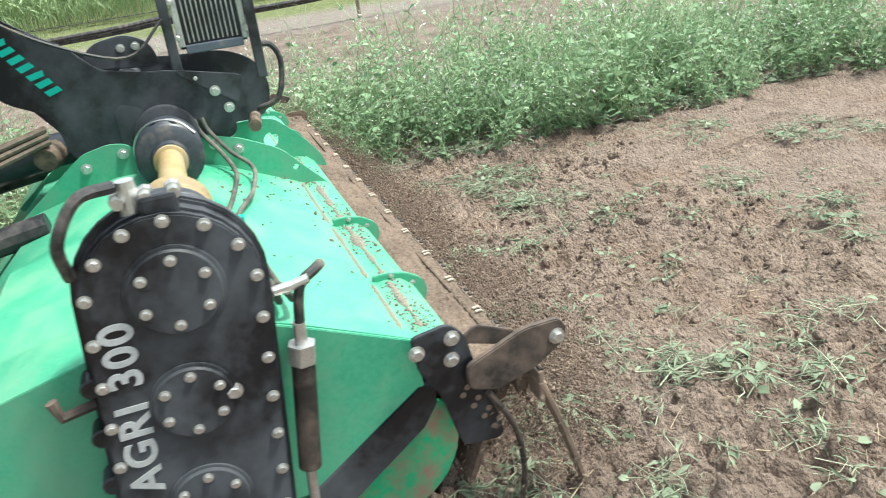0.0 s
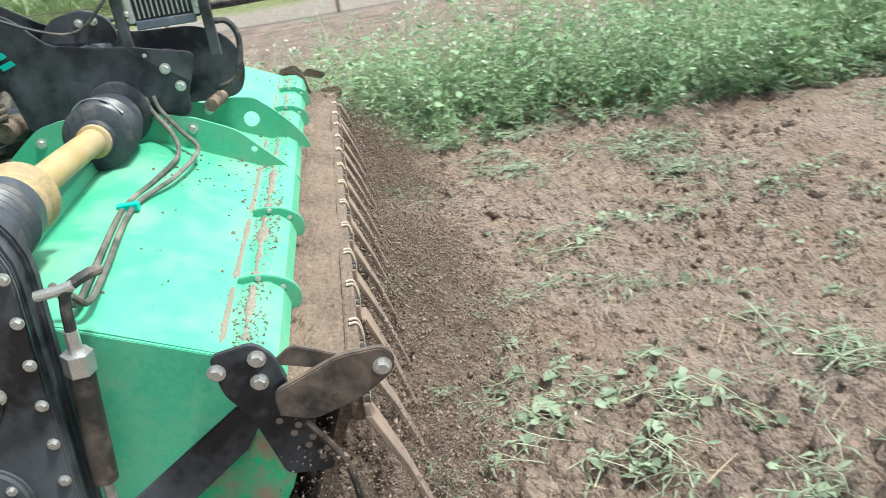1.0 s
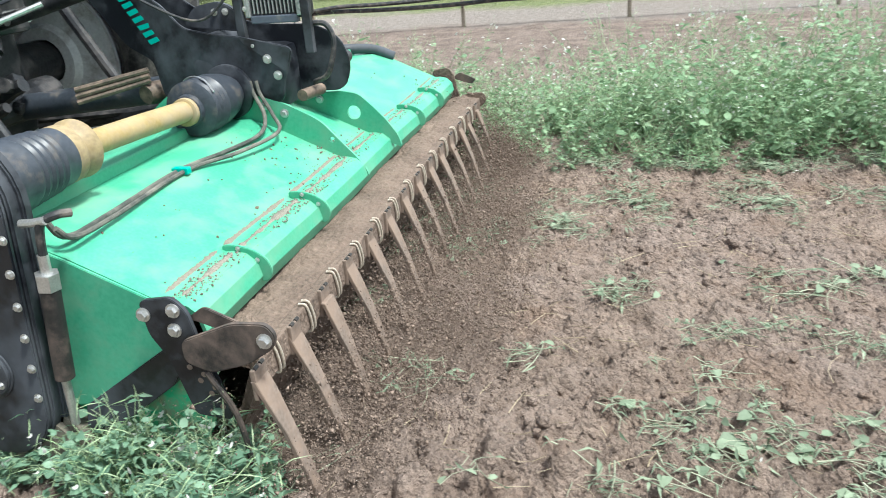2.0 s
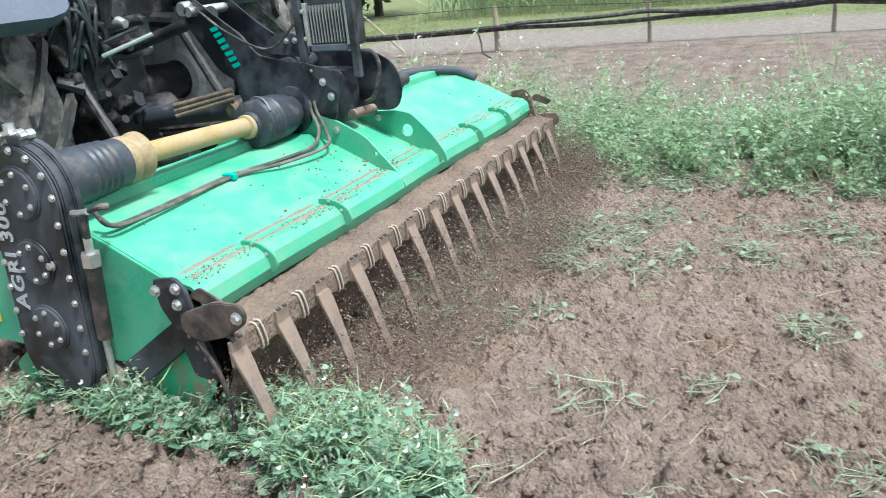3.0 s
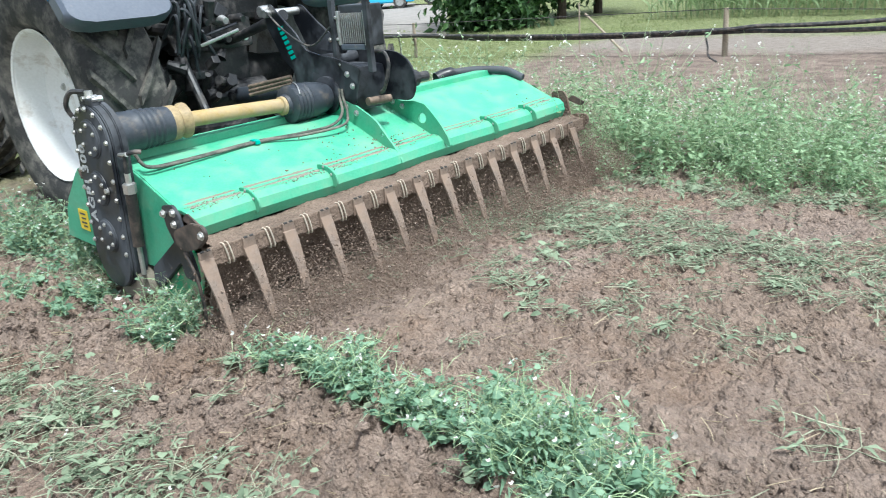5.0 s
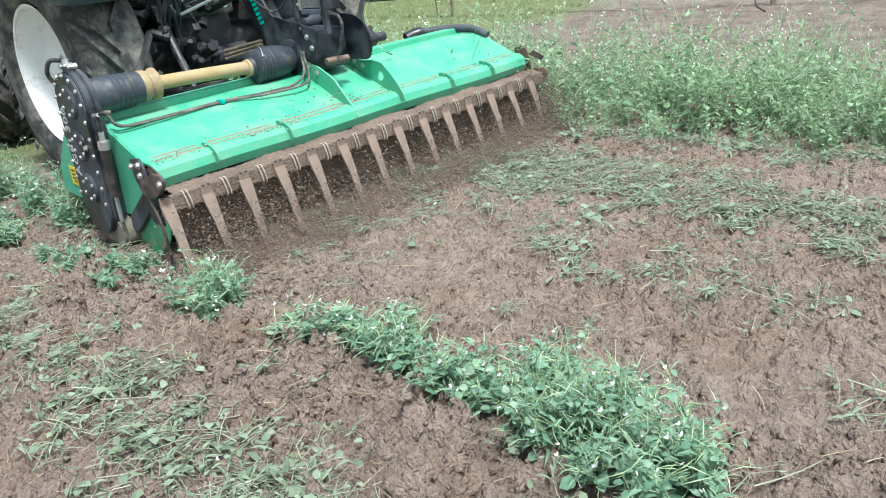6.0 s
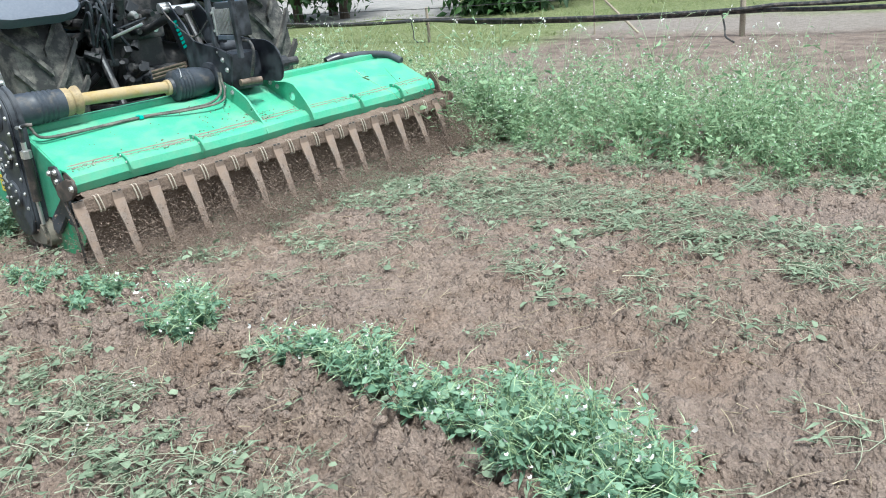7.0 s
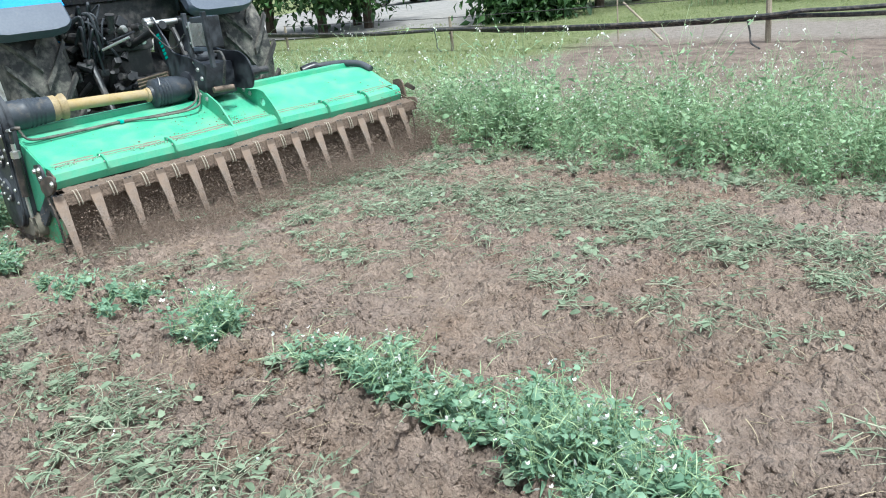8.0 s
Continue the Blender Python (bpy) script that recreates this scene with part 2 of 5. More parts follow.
# ---- mesh helpers ----
def mesh_tris(name, v, f, mats, idx=None, smooth=False):
    """A mesh from arrays of corners and triangles."""
    me = bpy.data.meshes.new(name)
    v, f = np.asarray(v, np.float32), np.asarray(f, np.int32)
    me.vertices.add(len(v))
    me.vertices.foreach_set("co", v.ravel())
    me.loops.add(f.size)
    me.loops.foreach_set("vertex_index", f.ravel())
    me.polygons.add(len(f))
    me.polygons.foreach_set("loop_start", np.arange(0, f.size, f.shape[1], dtype=np.int32))
    for m in mats:
        me.materials.append(m)
    if idx is not None:
        me.polygons.foreach_set("material_index", np.asarray(idx, np.int32))
    if smooth:
        me.polygons.foreach_set("use_smooth", np.ones(len(f), bool))
    me.update(calc_edges=True)
    return me


def thing(name, label, category, group="", m=None):
    ob = new(name)
    ob.empty_display_size = 0.1
    if m is not None:
        ob.matrix_world = m
    return tagged(ob, label, category, group)


def part(name, bm, material, parent, label="", smooth=False, sharp=35):
    me = bpy.data.meshes.new(name)
    bmesh.ops.recalc_face_normals(bm, faces=bm.faces)
    bm.to_mesh(me)
    bm.free()
    me.materials.append(material)
    if smooth:
        me.polygons.foreach_set("use_smooth", np.ones(len(me.polygons), bool))
        me.set_sharp_from_angle(angle=radians(sharp))
    ob = new(name, me)
    ob.parent = parent
    return tagged(ob, label)


def share(name, ob, parent, m):
    o = new(name, ob.data)
    o.parent = parent
    o.matrix_basis = m
    return o


def add_box(bm, c, size, bevel=0.0, m=None):
    r = bmesh.ops.create_cube(bm, size=1)
    bmesh.ops.scale(bm, vec=size, verts=r["verts"])
    if bevel:
        g = bmesh.ops.bevel(bm, geom=list({e for v in r["verts"] for e in v.link_edges}), offset=bevel, segments=2, affect="EDGES", profile=0.6)
        vs = list({v for f in g["faces"] for v in f.verts} | {v for v in r["verts"] if v.is_valid})
    else:
        vs = r["verts"]
    if m is not None:
        bmesh.ops.transform(bm, matrix=m, verts=vs)
    bmesh.ops.translate(bm, vec=c, verts=vs)
    return bm


def box(c, size, bevel=0.004, m=None):
    return add_box(bmesh.new(), c, size, bevel, m)


def plate(pts, x0, x1, bevel=0.003, holes=()):
    """A plate with the outline pts (y, z), from x0 to x1."""
    bm = bmesh.new()
    a = [bm.verts.new((x0, y, z)) for y, z in pts]
    b = [bm.verts.new((x1, y, z)) for y, z in pts]
    bm.faces.new(a)
    bm.faces.new(b[::-1])
    n = len(pts)
    for i in range(n):
        bm.faces.new((a[i], b[i], b[(i + 1) % n], a[(i + 1) % n]))
    bmesh.ops.recalc_face_normals(bm, faces=bm.faces)
    if bevel:
        rim = [e for e in bm.edges if abs(e.verts[0].co.x - e.verts[1].co.x) < 1e-6]
        bmesh.ops.bevel(bm, geom=rim, offset=bevel, segments=2, affect="EDGES")
    return bm


def rounded(pts, r=0.02, k=4):
    """The outline pts with its corners rounded."""
    out, n = [], len(pts)
    for i in range(n):
        p, a, b = Vector(pts[i]), Vector(pts[i - 1]), Vector(pts[(i + 1) % n])
        da, db = a - p, b - p
        q = min(r, da.length * 0.45, db.length * 0.45)
        s, e = p + da.normalized() * q, p + db.normalized() * q
        for j in range(k + 1):
            u = j / k
            out.append(tuple((1 - u) ** 2 * s + 2 * u * (1 - u) * p + u * u * e))
    return out


def tube(points, r, seg=10, closed=False):
    """A tube along points; r is one radius or one for each point."""
    bm = bmesh.new()
    P = [Vector(p) for p in points]
    rs = r if isinstance(r, (list, tuple)) else [r] * len(P)
    rings, up = [], None
    for i, p in enumerate(P):
        d = (P[min(i + 1, len(P) - 1)] - P[max(i - 1, 0)]).normalized()
        if up is None:
            up = d.orthogonal().normalized()
        up = (up - d * up.dot(d)).normalized()
        side = d.cross(up)
        rings.append([bm.verts.new(p + (up * math.cos(a) + side * math.sin(a)) * rs[i]) for a in (2 * math.pi * k / seg for k in range(seg))])
    for a, b in zip(rings, rings[1:]):
        for k in range(seg):
            bm.faces.new((a[k], a[(k + 1) % seg], b[(k + 1) % seg], b[k]))
    bm.faces.new(rings[0][::-1])
    bm.faces.new(rings[-1])
    return bm


def spline(points, k=6):
    """Points of a smooth curve through the given ones."""
    P = [Vector(p) for p in points]
    P = [P[0] * 2 - P[1]] + P + [P[-1] * 2 - P[-2]]
    out = []
    for i in range(1, len(P) - 2):
        a, b, c, d = P[i - 1:i + 3]
        for j in range(k):
            u = j / k
            out.append(0.5 * (2 * b + (c - a) * u + (2 * a - 5 * b + 4 * c - d) * u * u + (3 * b - a - 3 * c + d) * u ** 3))
    return out + [P[-2]]


def lathe(profile, origin, seg=32, caps=True):
    """A body of revolution about the x axis through origin; profile: (x, radius)."""
    bm = bmesh.new()
    rings = [[bm.verts.new((origin[0] + x, origin[1] + r * math.cos(2 * math.pi * k / seg), origin[2] + r * math.sin(2 * math.pi * k / seg))) for k in range(seg)] for x, r in profile]
    for a, b in zip(rings, rings[1:]):
        for k in range(seg):
            bm.faces.new((a[k], a[(k + 1) % seg], b[(k + 1) % seg], b[k]))
    if caps:
        bm.faces.new(rings[0][::-1])
        bm.faces.new(rings[-1])
    return bm


BOLT = {}


def bolt(parent, x, y, z, r=0.013, side=-1):
    """A hexagon bolt head with its washer on a face that looks along the x axis."""
    key = (round(r, 4), side)
    if key not in BOLT:
        bm = lathe([(0, r * 1.35), (side * r * 0.25, r * 1.35)], (0, 0, 0), 14)
        h = lathe([(side * r * 0.25, r * 0.98), (side * r * 0.85, r * 0.98), (side * r * 0.98, r * 0.8)], (0, 0, 0), 6)
        tmp = bpy.data.meshes.new("bolt")
        h.to_mesh(tmp)
        h.free()
        bm.from_mesh(tmp)
        bpy.data.meshes.remove(tmp)
        o = part("bolt", bm, M_STEEL, parent)
        o.matrix_basis = pose(x, y, z)
        BOLT[key] = o
        return o
    return share("bolt", BOLT[key], parent, pose(x, y, z, random.uniform(0, 60)))


# ---- value noise for the relief of the soil ----
GRID = np.random.RandomState(7).rand(256, 256)


def vnoise(x, y):
    xi, yi = np.floor(x).astype(int), np.floor(y).astype(int)
    u, v = x - xi, y - yi
    u, v = u * u * (3 - 2 * u), v * v * (3 - 2 * v)
    g = lambda a, b: GRID[a % 256, b % 256]
    return (g(xi, yi) * (1 - u) + g(xi + 1, yi) * u) * (1 - v) + (g(xi, yi + 1) * (1 - u) + g(xi + 1, yi + 1) * u) * v - 0.5


def height(x, y):
    x, y = np.asarray(x, float), np.asarray(y, float)
    near = np.clip((9.5 - x) / 2, 0.25, 1) * np.clip((x + 9) / 2, 0.25, 1)
    h = 0.05 * vnoise(x * 1.3, y * 1.3) + 0.045 * vnoise(x * 5 + 9, y * 5) + 0.035 * vnoise(x * 13, y * 13 + 5)
    h = h + 0.03 * np.abs(vnoise(x * 29 + 3, y * 29)) + 0.012 * vnoise(x * 63, y * 63)
    smooth_bed = np.where((x > 0.3) & (x < 2.8), 0.62, 1.0)
    return h * near * smooth_bed - 0.008 + 0.016 * np.clip((x - 0.05) / 0.15, 0, 1) * np.clip((3.1 - x) / 0.15, 0, 1)


def crumbs(x, y, cell, seed, fill):
    """Rounded lumps, one for each cell of a jittered grid, of uneven size."""
    u, v = x / cell, y / cell
    iu, iv = np.floor(u).astype(int), np.floor(v).astype(int)
    best = np.zeros_like(u)
    for a in (-1, 0, 1):
        for b in (-1, 0, 1):
            cu, cv = iu + a, iv + b
            g1, g2 = GRID[(cu + seed) % 256, cv % 256], GRID[cu % 256, (cv + seed * 3) % 256]
            g3 = GRID[(cu * 3 + seed) % 256, (cv * 5 + 7) % 256]
            d2 = (u - cu - g1) ** 2 + ((v - cv - g2) * (0.7 + 0.6 * g1)) ** 2
            r = 0.25 + 0.5 * g3
            best = np.maximum(best, np.where(g3 < fill, np.maximum(0, r - d2 / r) * 0.75, 0))
    return best * cell


def billow(x, y, per, turn, seed):
    """Rounded lumps with sharp creases between them."""
    c, q = math.cos(turn), math.sin(turn)
    u, v = (x * c - y * q) * per + seed, (x * q + y * c) * per - seed
    u, v = u + 0.9 * vnoise(u * 1.7 + 5, v * 1.7), v + 0.9 * vnoise(u * 1.7, v * 1.7 + 11)
    return np.abs(vnoise(u, v)) * 2


def relief(x, y):
    """The soil with its clods."""
    w = 0.03 * vnoise(x * 23, y * 23) + 0.014 * vnoise(x * 57, y * 57)
    near = np.clip((5.2 - x) / 1.0, 0, 1)
    rough = 0.65 + 0.9 * (vnoise(x * 2.1, y * 2.1) + 0.5) + 0.15 + 1.15 * np.clip((0.3 - x) / 0.3, 0, 1)
    u, v = x + w, y - w * 0.8
    clods = 0.5 * crumbs(u, v, 0.12, 11, 0.6) + 0.75 * crumbs(v + 3.1, u, 0.06, 23, 0.9) + 0.85 * crumbs(u * 0.8 + v * 0.6, v * 0.8 - u * 0.6, 0.036, 37, 1.0)
    lumps = 0.016 * billow(x, y, 5, 0.4, 3) + 0.005 * billow(x, y, 17, 1.1, 17)
    return height(x, y) + near * rough * (lumps + clods * (0.88 + 0.7 * vnoise(x * 44, y * 44)) - 0.0265)


# ---- ground: one sheet to the horizon ----
def build_ground():
    def axis(lo, hi, fine):
        a = list(np.arange(lo, hi, fine))
        g, p, left = fine, lo, []
        while p > -420:
            g *= 1.16
            p -= g
            left.append(p)
        g, p, right = fine, hi, []
        while p < 420:
            g *= 1.16
            p += g
            right.append(p)
        return np.array(left[::-1] + a + right)

    xs, ys = axis(-1.2, 3.05, 0.0128), axis(-1.7, 5.5, 0.0128)
    gx, gy = np.meshgrid(xs, ys, indexing="ij")
    v = np.stack([gx, gy, relief(gx, gy)], -1).reshape(-1, 3)
    nx, ny = len(xs), len(ys)
    i = (np.arange(nx - 1)[:, None] * ny + np.arange(ny - 1)[None]).ravel()
    f = np.stack([i, i + ny, i + ny + 1, i + 1], 1)
    tagged(new("ground", mesh_tris("ground", v, f, [M_GROUND], smooth=True)), "brown freshly tilled field soil", "ground", kind="structure")


build_ground()


# ---- small plant matter from arrays ----
class Heap:
    """Collects triangles by material."""

    def __init__(self):
        self.v, self.f, self.m, self.n = [], [], [], 0

    def put(self, v, f, m):
        self.v.append(v)
        self.f.append(np.asarray(f) + self.n)
        self.m.append(np.full(len(f), m) if np.isscalar(m) else m)
        self.n += len(v)

    def arrays(self):
        return np.concatenate(self.v), np.concatenate(self.f), np.concatenate(self.m)


def strip(heap, pts, r, m):
    """A thin three-sided stalk along pts that tapers."""
    pts = np.asarray(pts, float)
    n = len(pts)
    d = np.gradient(pts, axis=0)
    d /= np.linalg.norm(d, axis=1)[:, None] + 1e-9
    a = np.cross(d, [0.3, 0.2, 0.9])
    a /= np.linalg.norm(a, axis=1)[:, None] + 1e-9
    b = np.cross(d, a)
    rr = np.linspace(r, r * 0.45, n)[:, None]
    ring = [pts + (a * math.cos(k) + b * math.sin(k)) * rr for k in (0, 2.1, 4.2)]
    v = np.stack(ring, 1).reshape(-1, 3)
    f = []
    for i in range(n - 1):
        for k in range(3):
            p, q = i * 3 + k, i * 3 + (k + 1) % 3
            f += [(p, q, q + 3), (p, q + 3, p + 3)]
    heap.put(v, f, m)


def leaf(heap, rng, p, way, size, wide, m, droop=0.25):
    """A folded leaf blade from p along way: a kite, or rounder where it is wide."""
    way = way / (np.linalg.norm(way) + 1e-9)
    side = np.cross(way, rng.normal(size=3) * 0.5 + [0, 0, 1])
    side /= np.linalg.norm(side) + 1e-9
    up = np.cross(side, way)
    w = size * wide
    mid = p + way * size * 0.5 + up * size * 0.03
    tip = p + way * size - up * size * droop
    if wide < 0.45:
        heap.put(np.array([p, mid - side * w * 0.5 + up * w * 0.25, mid, mid + side * w * 0.5 + up * w * 0.25, tip]), [(0, 1, 2), (0, 2, 3), (1, 4, 2), (2, 4, 3)], m)
        return
    a, b = p + way * size * 0.28, p + way * size * 0.72 - up * size * droop * 0.45
    v = np.array([p, a - side * w * 0.48 + up * w * 0.15, b - side * w * 0.42 + up * w * 0.12, tip, b + side * w * 0.42 + up * w * 0.12, a + side * w * 0.48 + up * w * 0.15, mid])
    heap.put(v, [(6, 0, 1), (6, 1, 2), (6, 2, 3), (6, 3, 4), (6, 4, 5), (6, 5, 0)], m)


def flower(heap, rng, p, size, m):
    """A few small cupped petals."""
    t = rng.normal(size=3) + [0, 0, 0.5]
    t /= np.linalg.norm(t)
    a = np.cross(t, [0.3, 1, 0.1])
    a /= np.linalg.norm(a)
    b = np.cross(t, a)
    v = [p]
    f = []
    for k in range(3):
        an = k * 1.25 + 0.3
        c, s = math.cos(an), math.sin(an)
        o, w = a * c + b * s, -a * s + b * c
        v += [p + o * size * 0.7 + w * size * 0.7 + t * size * 0.3, p + o * size * 1.0 + t * size * 0.35, p + o * size * 0.7 - w * size * 0.7 + t * size * 0.3]
        q = 1 + 3 * k
        f += [(0, q, q + 1), (0, q + 1, q + 2)]
    heap.put(np.array(v), f, m)


def weed(rng, tall, spread, stems, leaves, flowers, lean=(0, 0), broad=0.3, bloom=0.009, big=0.07):
    """One flowering weed: stems 0, leaves 1, petals 2."""
    h = Heap()
    for s in range(stems):
        a = rng.uniform(0, 2 * math.pi)
        top = tall * rng.uniform(0.5, 1.08)
        out = spread * rng.uniform(0.3, 1.0)
        base = np.array([rng.normal() * 0.025, rng.normal() * 0.025, -0.01])
        u = np.linspace(0, 1, 5)[:, None]
        way = np.array([math.cos(a), math.sin(a), 0])
        pts = base + way * out * u ** 1.6 + np.array([lean[0], lean[1], 0]) * u ** 1.5 + np.array([0, 0, 1]) * top * u * (1 - 0.15 * u * out / spread)
        pts[1:] += rng.normal(size=(4, 3)) * 0.012
        strip(h, pts, rng.uniform(0.0014, 0.0028), 0)
        for k in range(leaves):
            q = rng.uniform(0.03, 1.0)
            i = min(int(q * 4), 3)
            p = pts[i] + (pts[i + 1] - pts[i]) * (q * 4 - i)
            b = rng.uniform(0, 2 * math.pi)
            d = np.array([math.cos(b), math.sin(b), rng.uniform(-0.2, 0.9)])
            kind = rng.rand()
            if kind < 0.3:
                n = rng.uniform(0.04, 0.11)
                leaf(h, rng, p, d, n, 0.035, 0, 0.15)
                if q > 0.5 and rng.rand() < flowers * 1.5:
                    flower(h, rng, p + d / np.linalg.norm(d) * n * 0.9, bloom * rng.uniform(0.65, 1.15), 2)
            else:
                wide = rng.uniform(0.55, 0.9) if rng.rand() < broad else rng.uniform(0.1, 0.3)
                size = big * rng.uniform(0.3, 1.0) * (1.2 - 0.65 * q) * (0.7 if wide > 0.5 else 1.0)
                leaf(h, rng, p, d, size, wide, 1)
        if rng.rand() < flowers * 2:
            for k in range(rng.randint(1, 4)):
                flower(h, rng, pts[-1] + rng.normal(size=3) * 0.014, bloom * rng.uniform(0.7, 1.2), 2)
    return h.arrays()


def scatter(name, templates, spots, mats, label, category, kind="stuff"):
    """Many turned and sized copies of small templates as one piece of stuff. spots: x, y, z, turn, size, tilt."""
    H = Heap()
    pick = np.random.RandomState(3)
    for x, y, z, a, s, tx, ty in spots:
        v, f, m = templates[pick.randint(len(templates))]
        c, sn = math.cos(a), math.sin(a)
        w = v * s
        w = np.stack([w[:, 0] * c - w[:, 1] * sn + w[:, 2] * tx, w[:, 0] * sn + w[:, 1] * c + w[:, 2] * ty, w[:, 2]], 1) + [x, y, z]
        H.put(w, f, m)
    v, f, m = H.arrays()
    return tagged(new(name, mesh_tris(name, v, f, mats, m)), label, category, kind=kind)


def build_weed_band():
    rng = np.random.RandomState(11)
    tm = [weed(rng, rng.uniform(0.4, 0.76), rng.uniform(0.16, 0.4), rng.randint(5, 8), 12, 0.13, broad=0.3, bloom=0.0085, big=0.095) for _ in range(14)]
    spots = []
    for _ in range(1850):
        y = rng.uniform(-5.0, 12.5)
        far = 4.45 + 0.05 * y + 0.3 * float(vnoise(np.array(y * 0.9), np.array(3.3)))
        near = 2.93 + 0.2 * float(vnoise(np.array(y * 1.7), np.array(8.1))) - 0.14 * min(1, max(0, -0.5 - y))
        x = near + (far - near) * rng.rand()
        patch = float(vnoise(np.array(x * 1.6), np.array(y * 1.3)))
        edge = min(x - near, far - x)
        s = (1.27 - 0.035 * min(6, max(0, y + 2))) * rng.uniform(0.7, 1.2) * (0.62 if edge < 0.14 else 1.0) * (1.08 + 0.7 * patch)
        s *= 1 - 0.28 * math.exp(-((y - 1.1) / 1.3) ** 2)
        if x < 3.16 and y > -0.4:
            s = min(s, 0.5)
        lean = 0.42 if edge < 0.2 else 0.28
        spots.append((x, y, float(height(x, y)), rng.uniform(0, 6.28), s, rng.normal() * lean, rng.normal() * lean))
    scatter("weed_band", tm, spots, [M_STEM, M_LEAF, M_PETAL], "dense green weeds with small white flowers standing uncut in the field", "weeds")


build_weed_band()


def weed_clump(x, y, rx, ry, tall, count, seed, label):
    """A bushy leftover clump as a thing of its own."""
    rng = np.random.RandomState(seed)
    H = Heap()
    for _ in range(count):
        a, q = rng.uniform(0, 6.28), math.sqrt(rng.rand())
        px, py = q * rx * math.cos(a), q * ry * math.sin(a)
        v, f, m = weed(rng, tall * rng.uniform(0.6, 1.2) * (1.1 - 0.4 * q), 0.1, 8, 13, 0.06, (0.05 * math.cos(a) * q, 0.05 * math.sin(a) * q), 0.45, 0.0095, 0.08)
        H.put(v + [px, py, float(height(x + px, y + py)) - float(height(x, y))], f, m)
    v, f, m = H.arrays()
    ob = thing("weed_clump", label, "weed clump", "leftover weed clumps", pose(x, y, float(height(x, y))))
    for k, (name, ma) in enumerate((("stalk_tangle", M_STEM), ("foliage", M_CLUMP), ("blossom", M_PETAL))):
        ff = f[m == k]
        used, inv = np.unique(ff, return_inverse=True)
        o = tagged(new(name, mesh_tris(name, v[used], inv.reshape(-1, 3), [ma])), kind="stuff")
        o.parent = ob
    return ob


CLUMPS = [(-0.05, 1.36, 0.12, 0.12, 0.32, 13), (-0.03, 1.64, 0.16, 0.16, 0.31, 24), (0.05, 1.9, 0.12, 0.12, 0.25, 12), (0.0, 2.2, 0.08, 0.12, 0.2, 8), (-0.02, 2.48, 0.08, 0.12, 0.23, 10),
          (-0.06, 2.74, 0.06, 0.1, 0.19, 6), (-0.07, 2.98, 0.05, 0.07, 0.17, 4), (-0.14, 3.6, 0.14, 0.13, 0.28, 16), (-0.2, 4.35, 0.12, 0.16, 0.15, 6), (-0.3, 5.0, 0.12, 0.25, 0.12, 6),
          (-0.34, 5.9, 0.14, 0.3, 0.16, 9), (-0.36, 6.9, 0.25, 0.45, 0.42, 22), (-0.45, 8.2, 0.3, 0.6, 0.45, 24)]
for k, c in enumerate(CLUMPS):
    weed_clump(*c, 40 + k, "bushy green weed clump with white flowers standing in soil")
# weeds in the tiller's way, which it presses down and works under
DOOMED = [(weed_clump(*c, 70 + k, "green weed clump in the way of the tiller"), c[1]) for k, c in enumerate(
    ((0.16, 4.0, 0.16, 0.22, 0.34, 12), (0.16, 4.5, 0.16, 0.25, 0.38, 14), (0.12, 5.05, 0.16, 0.25, 0.4, 14), (0.14, 5.6, 0.16, 0.25, 0.4, 14), (0.1, 6.2, 0.18, 0.3, 0.42, 14), (0.1, 6.9, 0.18, 0.35, 0.42, 14)))]


# heaps of cut weeds: x, y and how thick they lie
LITTER = [
    [(1.3, 4.6, 7), (1.0, 4.3, 6), (1.6, 4.95, 8), (0.9, 3.9, 5), (1.5, 3.9, 7), (1.2, 3.3, 4), (2.2, 4.9, 8), (0.6, 4.3, 4), (2.5, 5.3, 8), (1.9, 5.3, 8)],
    [(1.95, 4.45, 9), (2.0, 3.66, 12), (1.7, 3.3, 9), (2.1, 2.97, 11), (2.04, 2.58, 9), (1.1, 2.7, 5), (1.05, 2.15, 5), (1.07, 1.65, 4), (1.67, 1.48, 7), (1.86, 2.16, 7), (2.05, 1.68, 7), (2.75, 2.1, 5), (1.22, 5.1, 6)],
    [(2.1, 5.7, 9), (0.52, 3.4, 3), (0.93, 3.5, 4), (0.1, 4.77, 3), (2.27, -1.0, 9), (1.82, -1.05, 8), (1.5, -1.5, 4), (2.3, -2.4, 6), (2.0, -2.7, 5), (1.0, -2.17, 6), (0.94, -1.23, 2), (0.22, -1.04, 8), (0.02, -1.1, 8)],
    [(0.25, -0.8, 5), (1.76, -3.0, 6), (-0.2, -0.9, 6), (-0.15, -0.5, 6), (0.04, -0.1, 7), (1.55, -2.06, 4), (0.19, -1.4, 6), (0.07, 0.26, 6), (2.36, -0.3, 8), (2.3, -1.05, 7), (1.37, -0.43, 5), (1.08, -0.2, 3), (1.45, -0.8, 5)],
    [(2.35, 1.2, 9), (1.96, 1.5, 8), (1.73, 1.2, 7), (1.08, 1.6, 3), (0.63, 1.06, 2), (0.83, 0.8, 1), (1.22, 0.3, 3), (1.9, 0.7, 7), (2.4, 0.4, 6), (2.3, 2.2, 8), (2.4, 3.4, 9), (1.5, 4.2, 6), (2.5, 4.6, 8)],
]


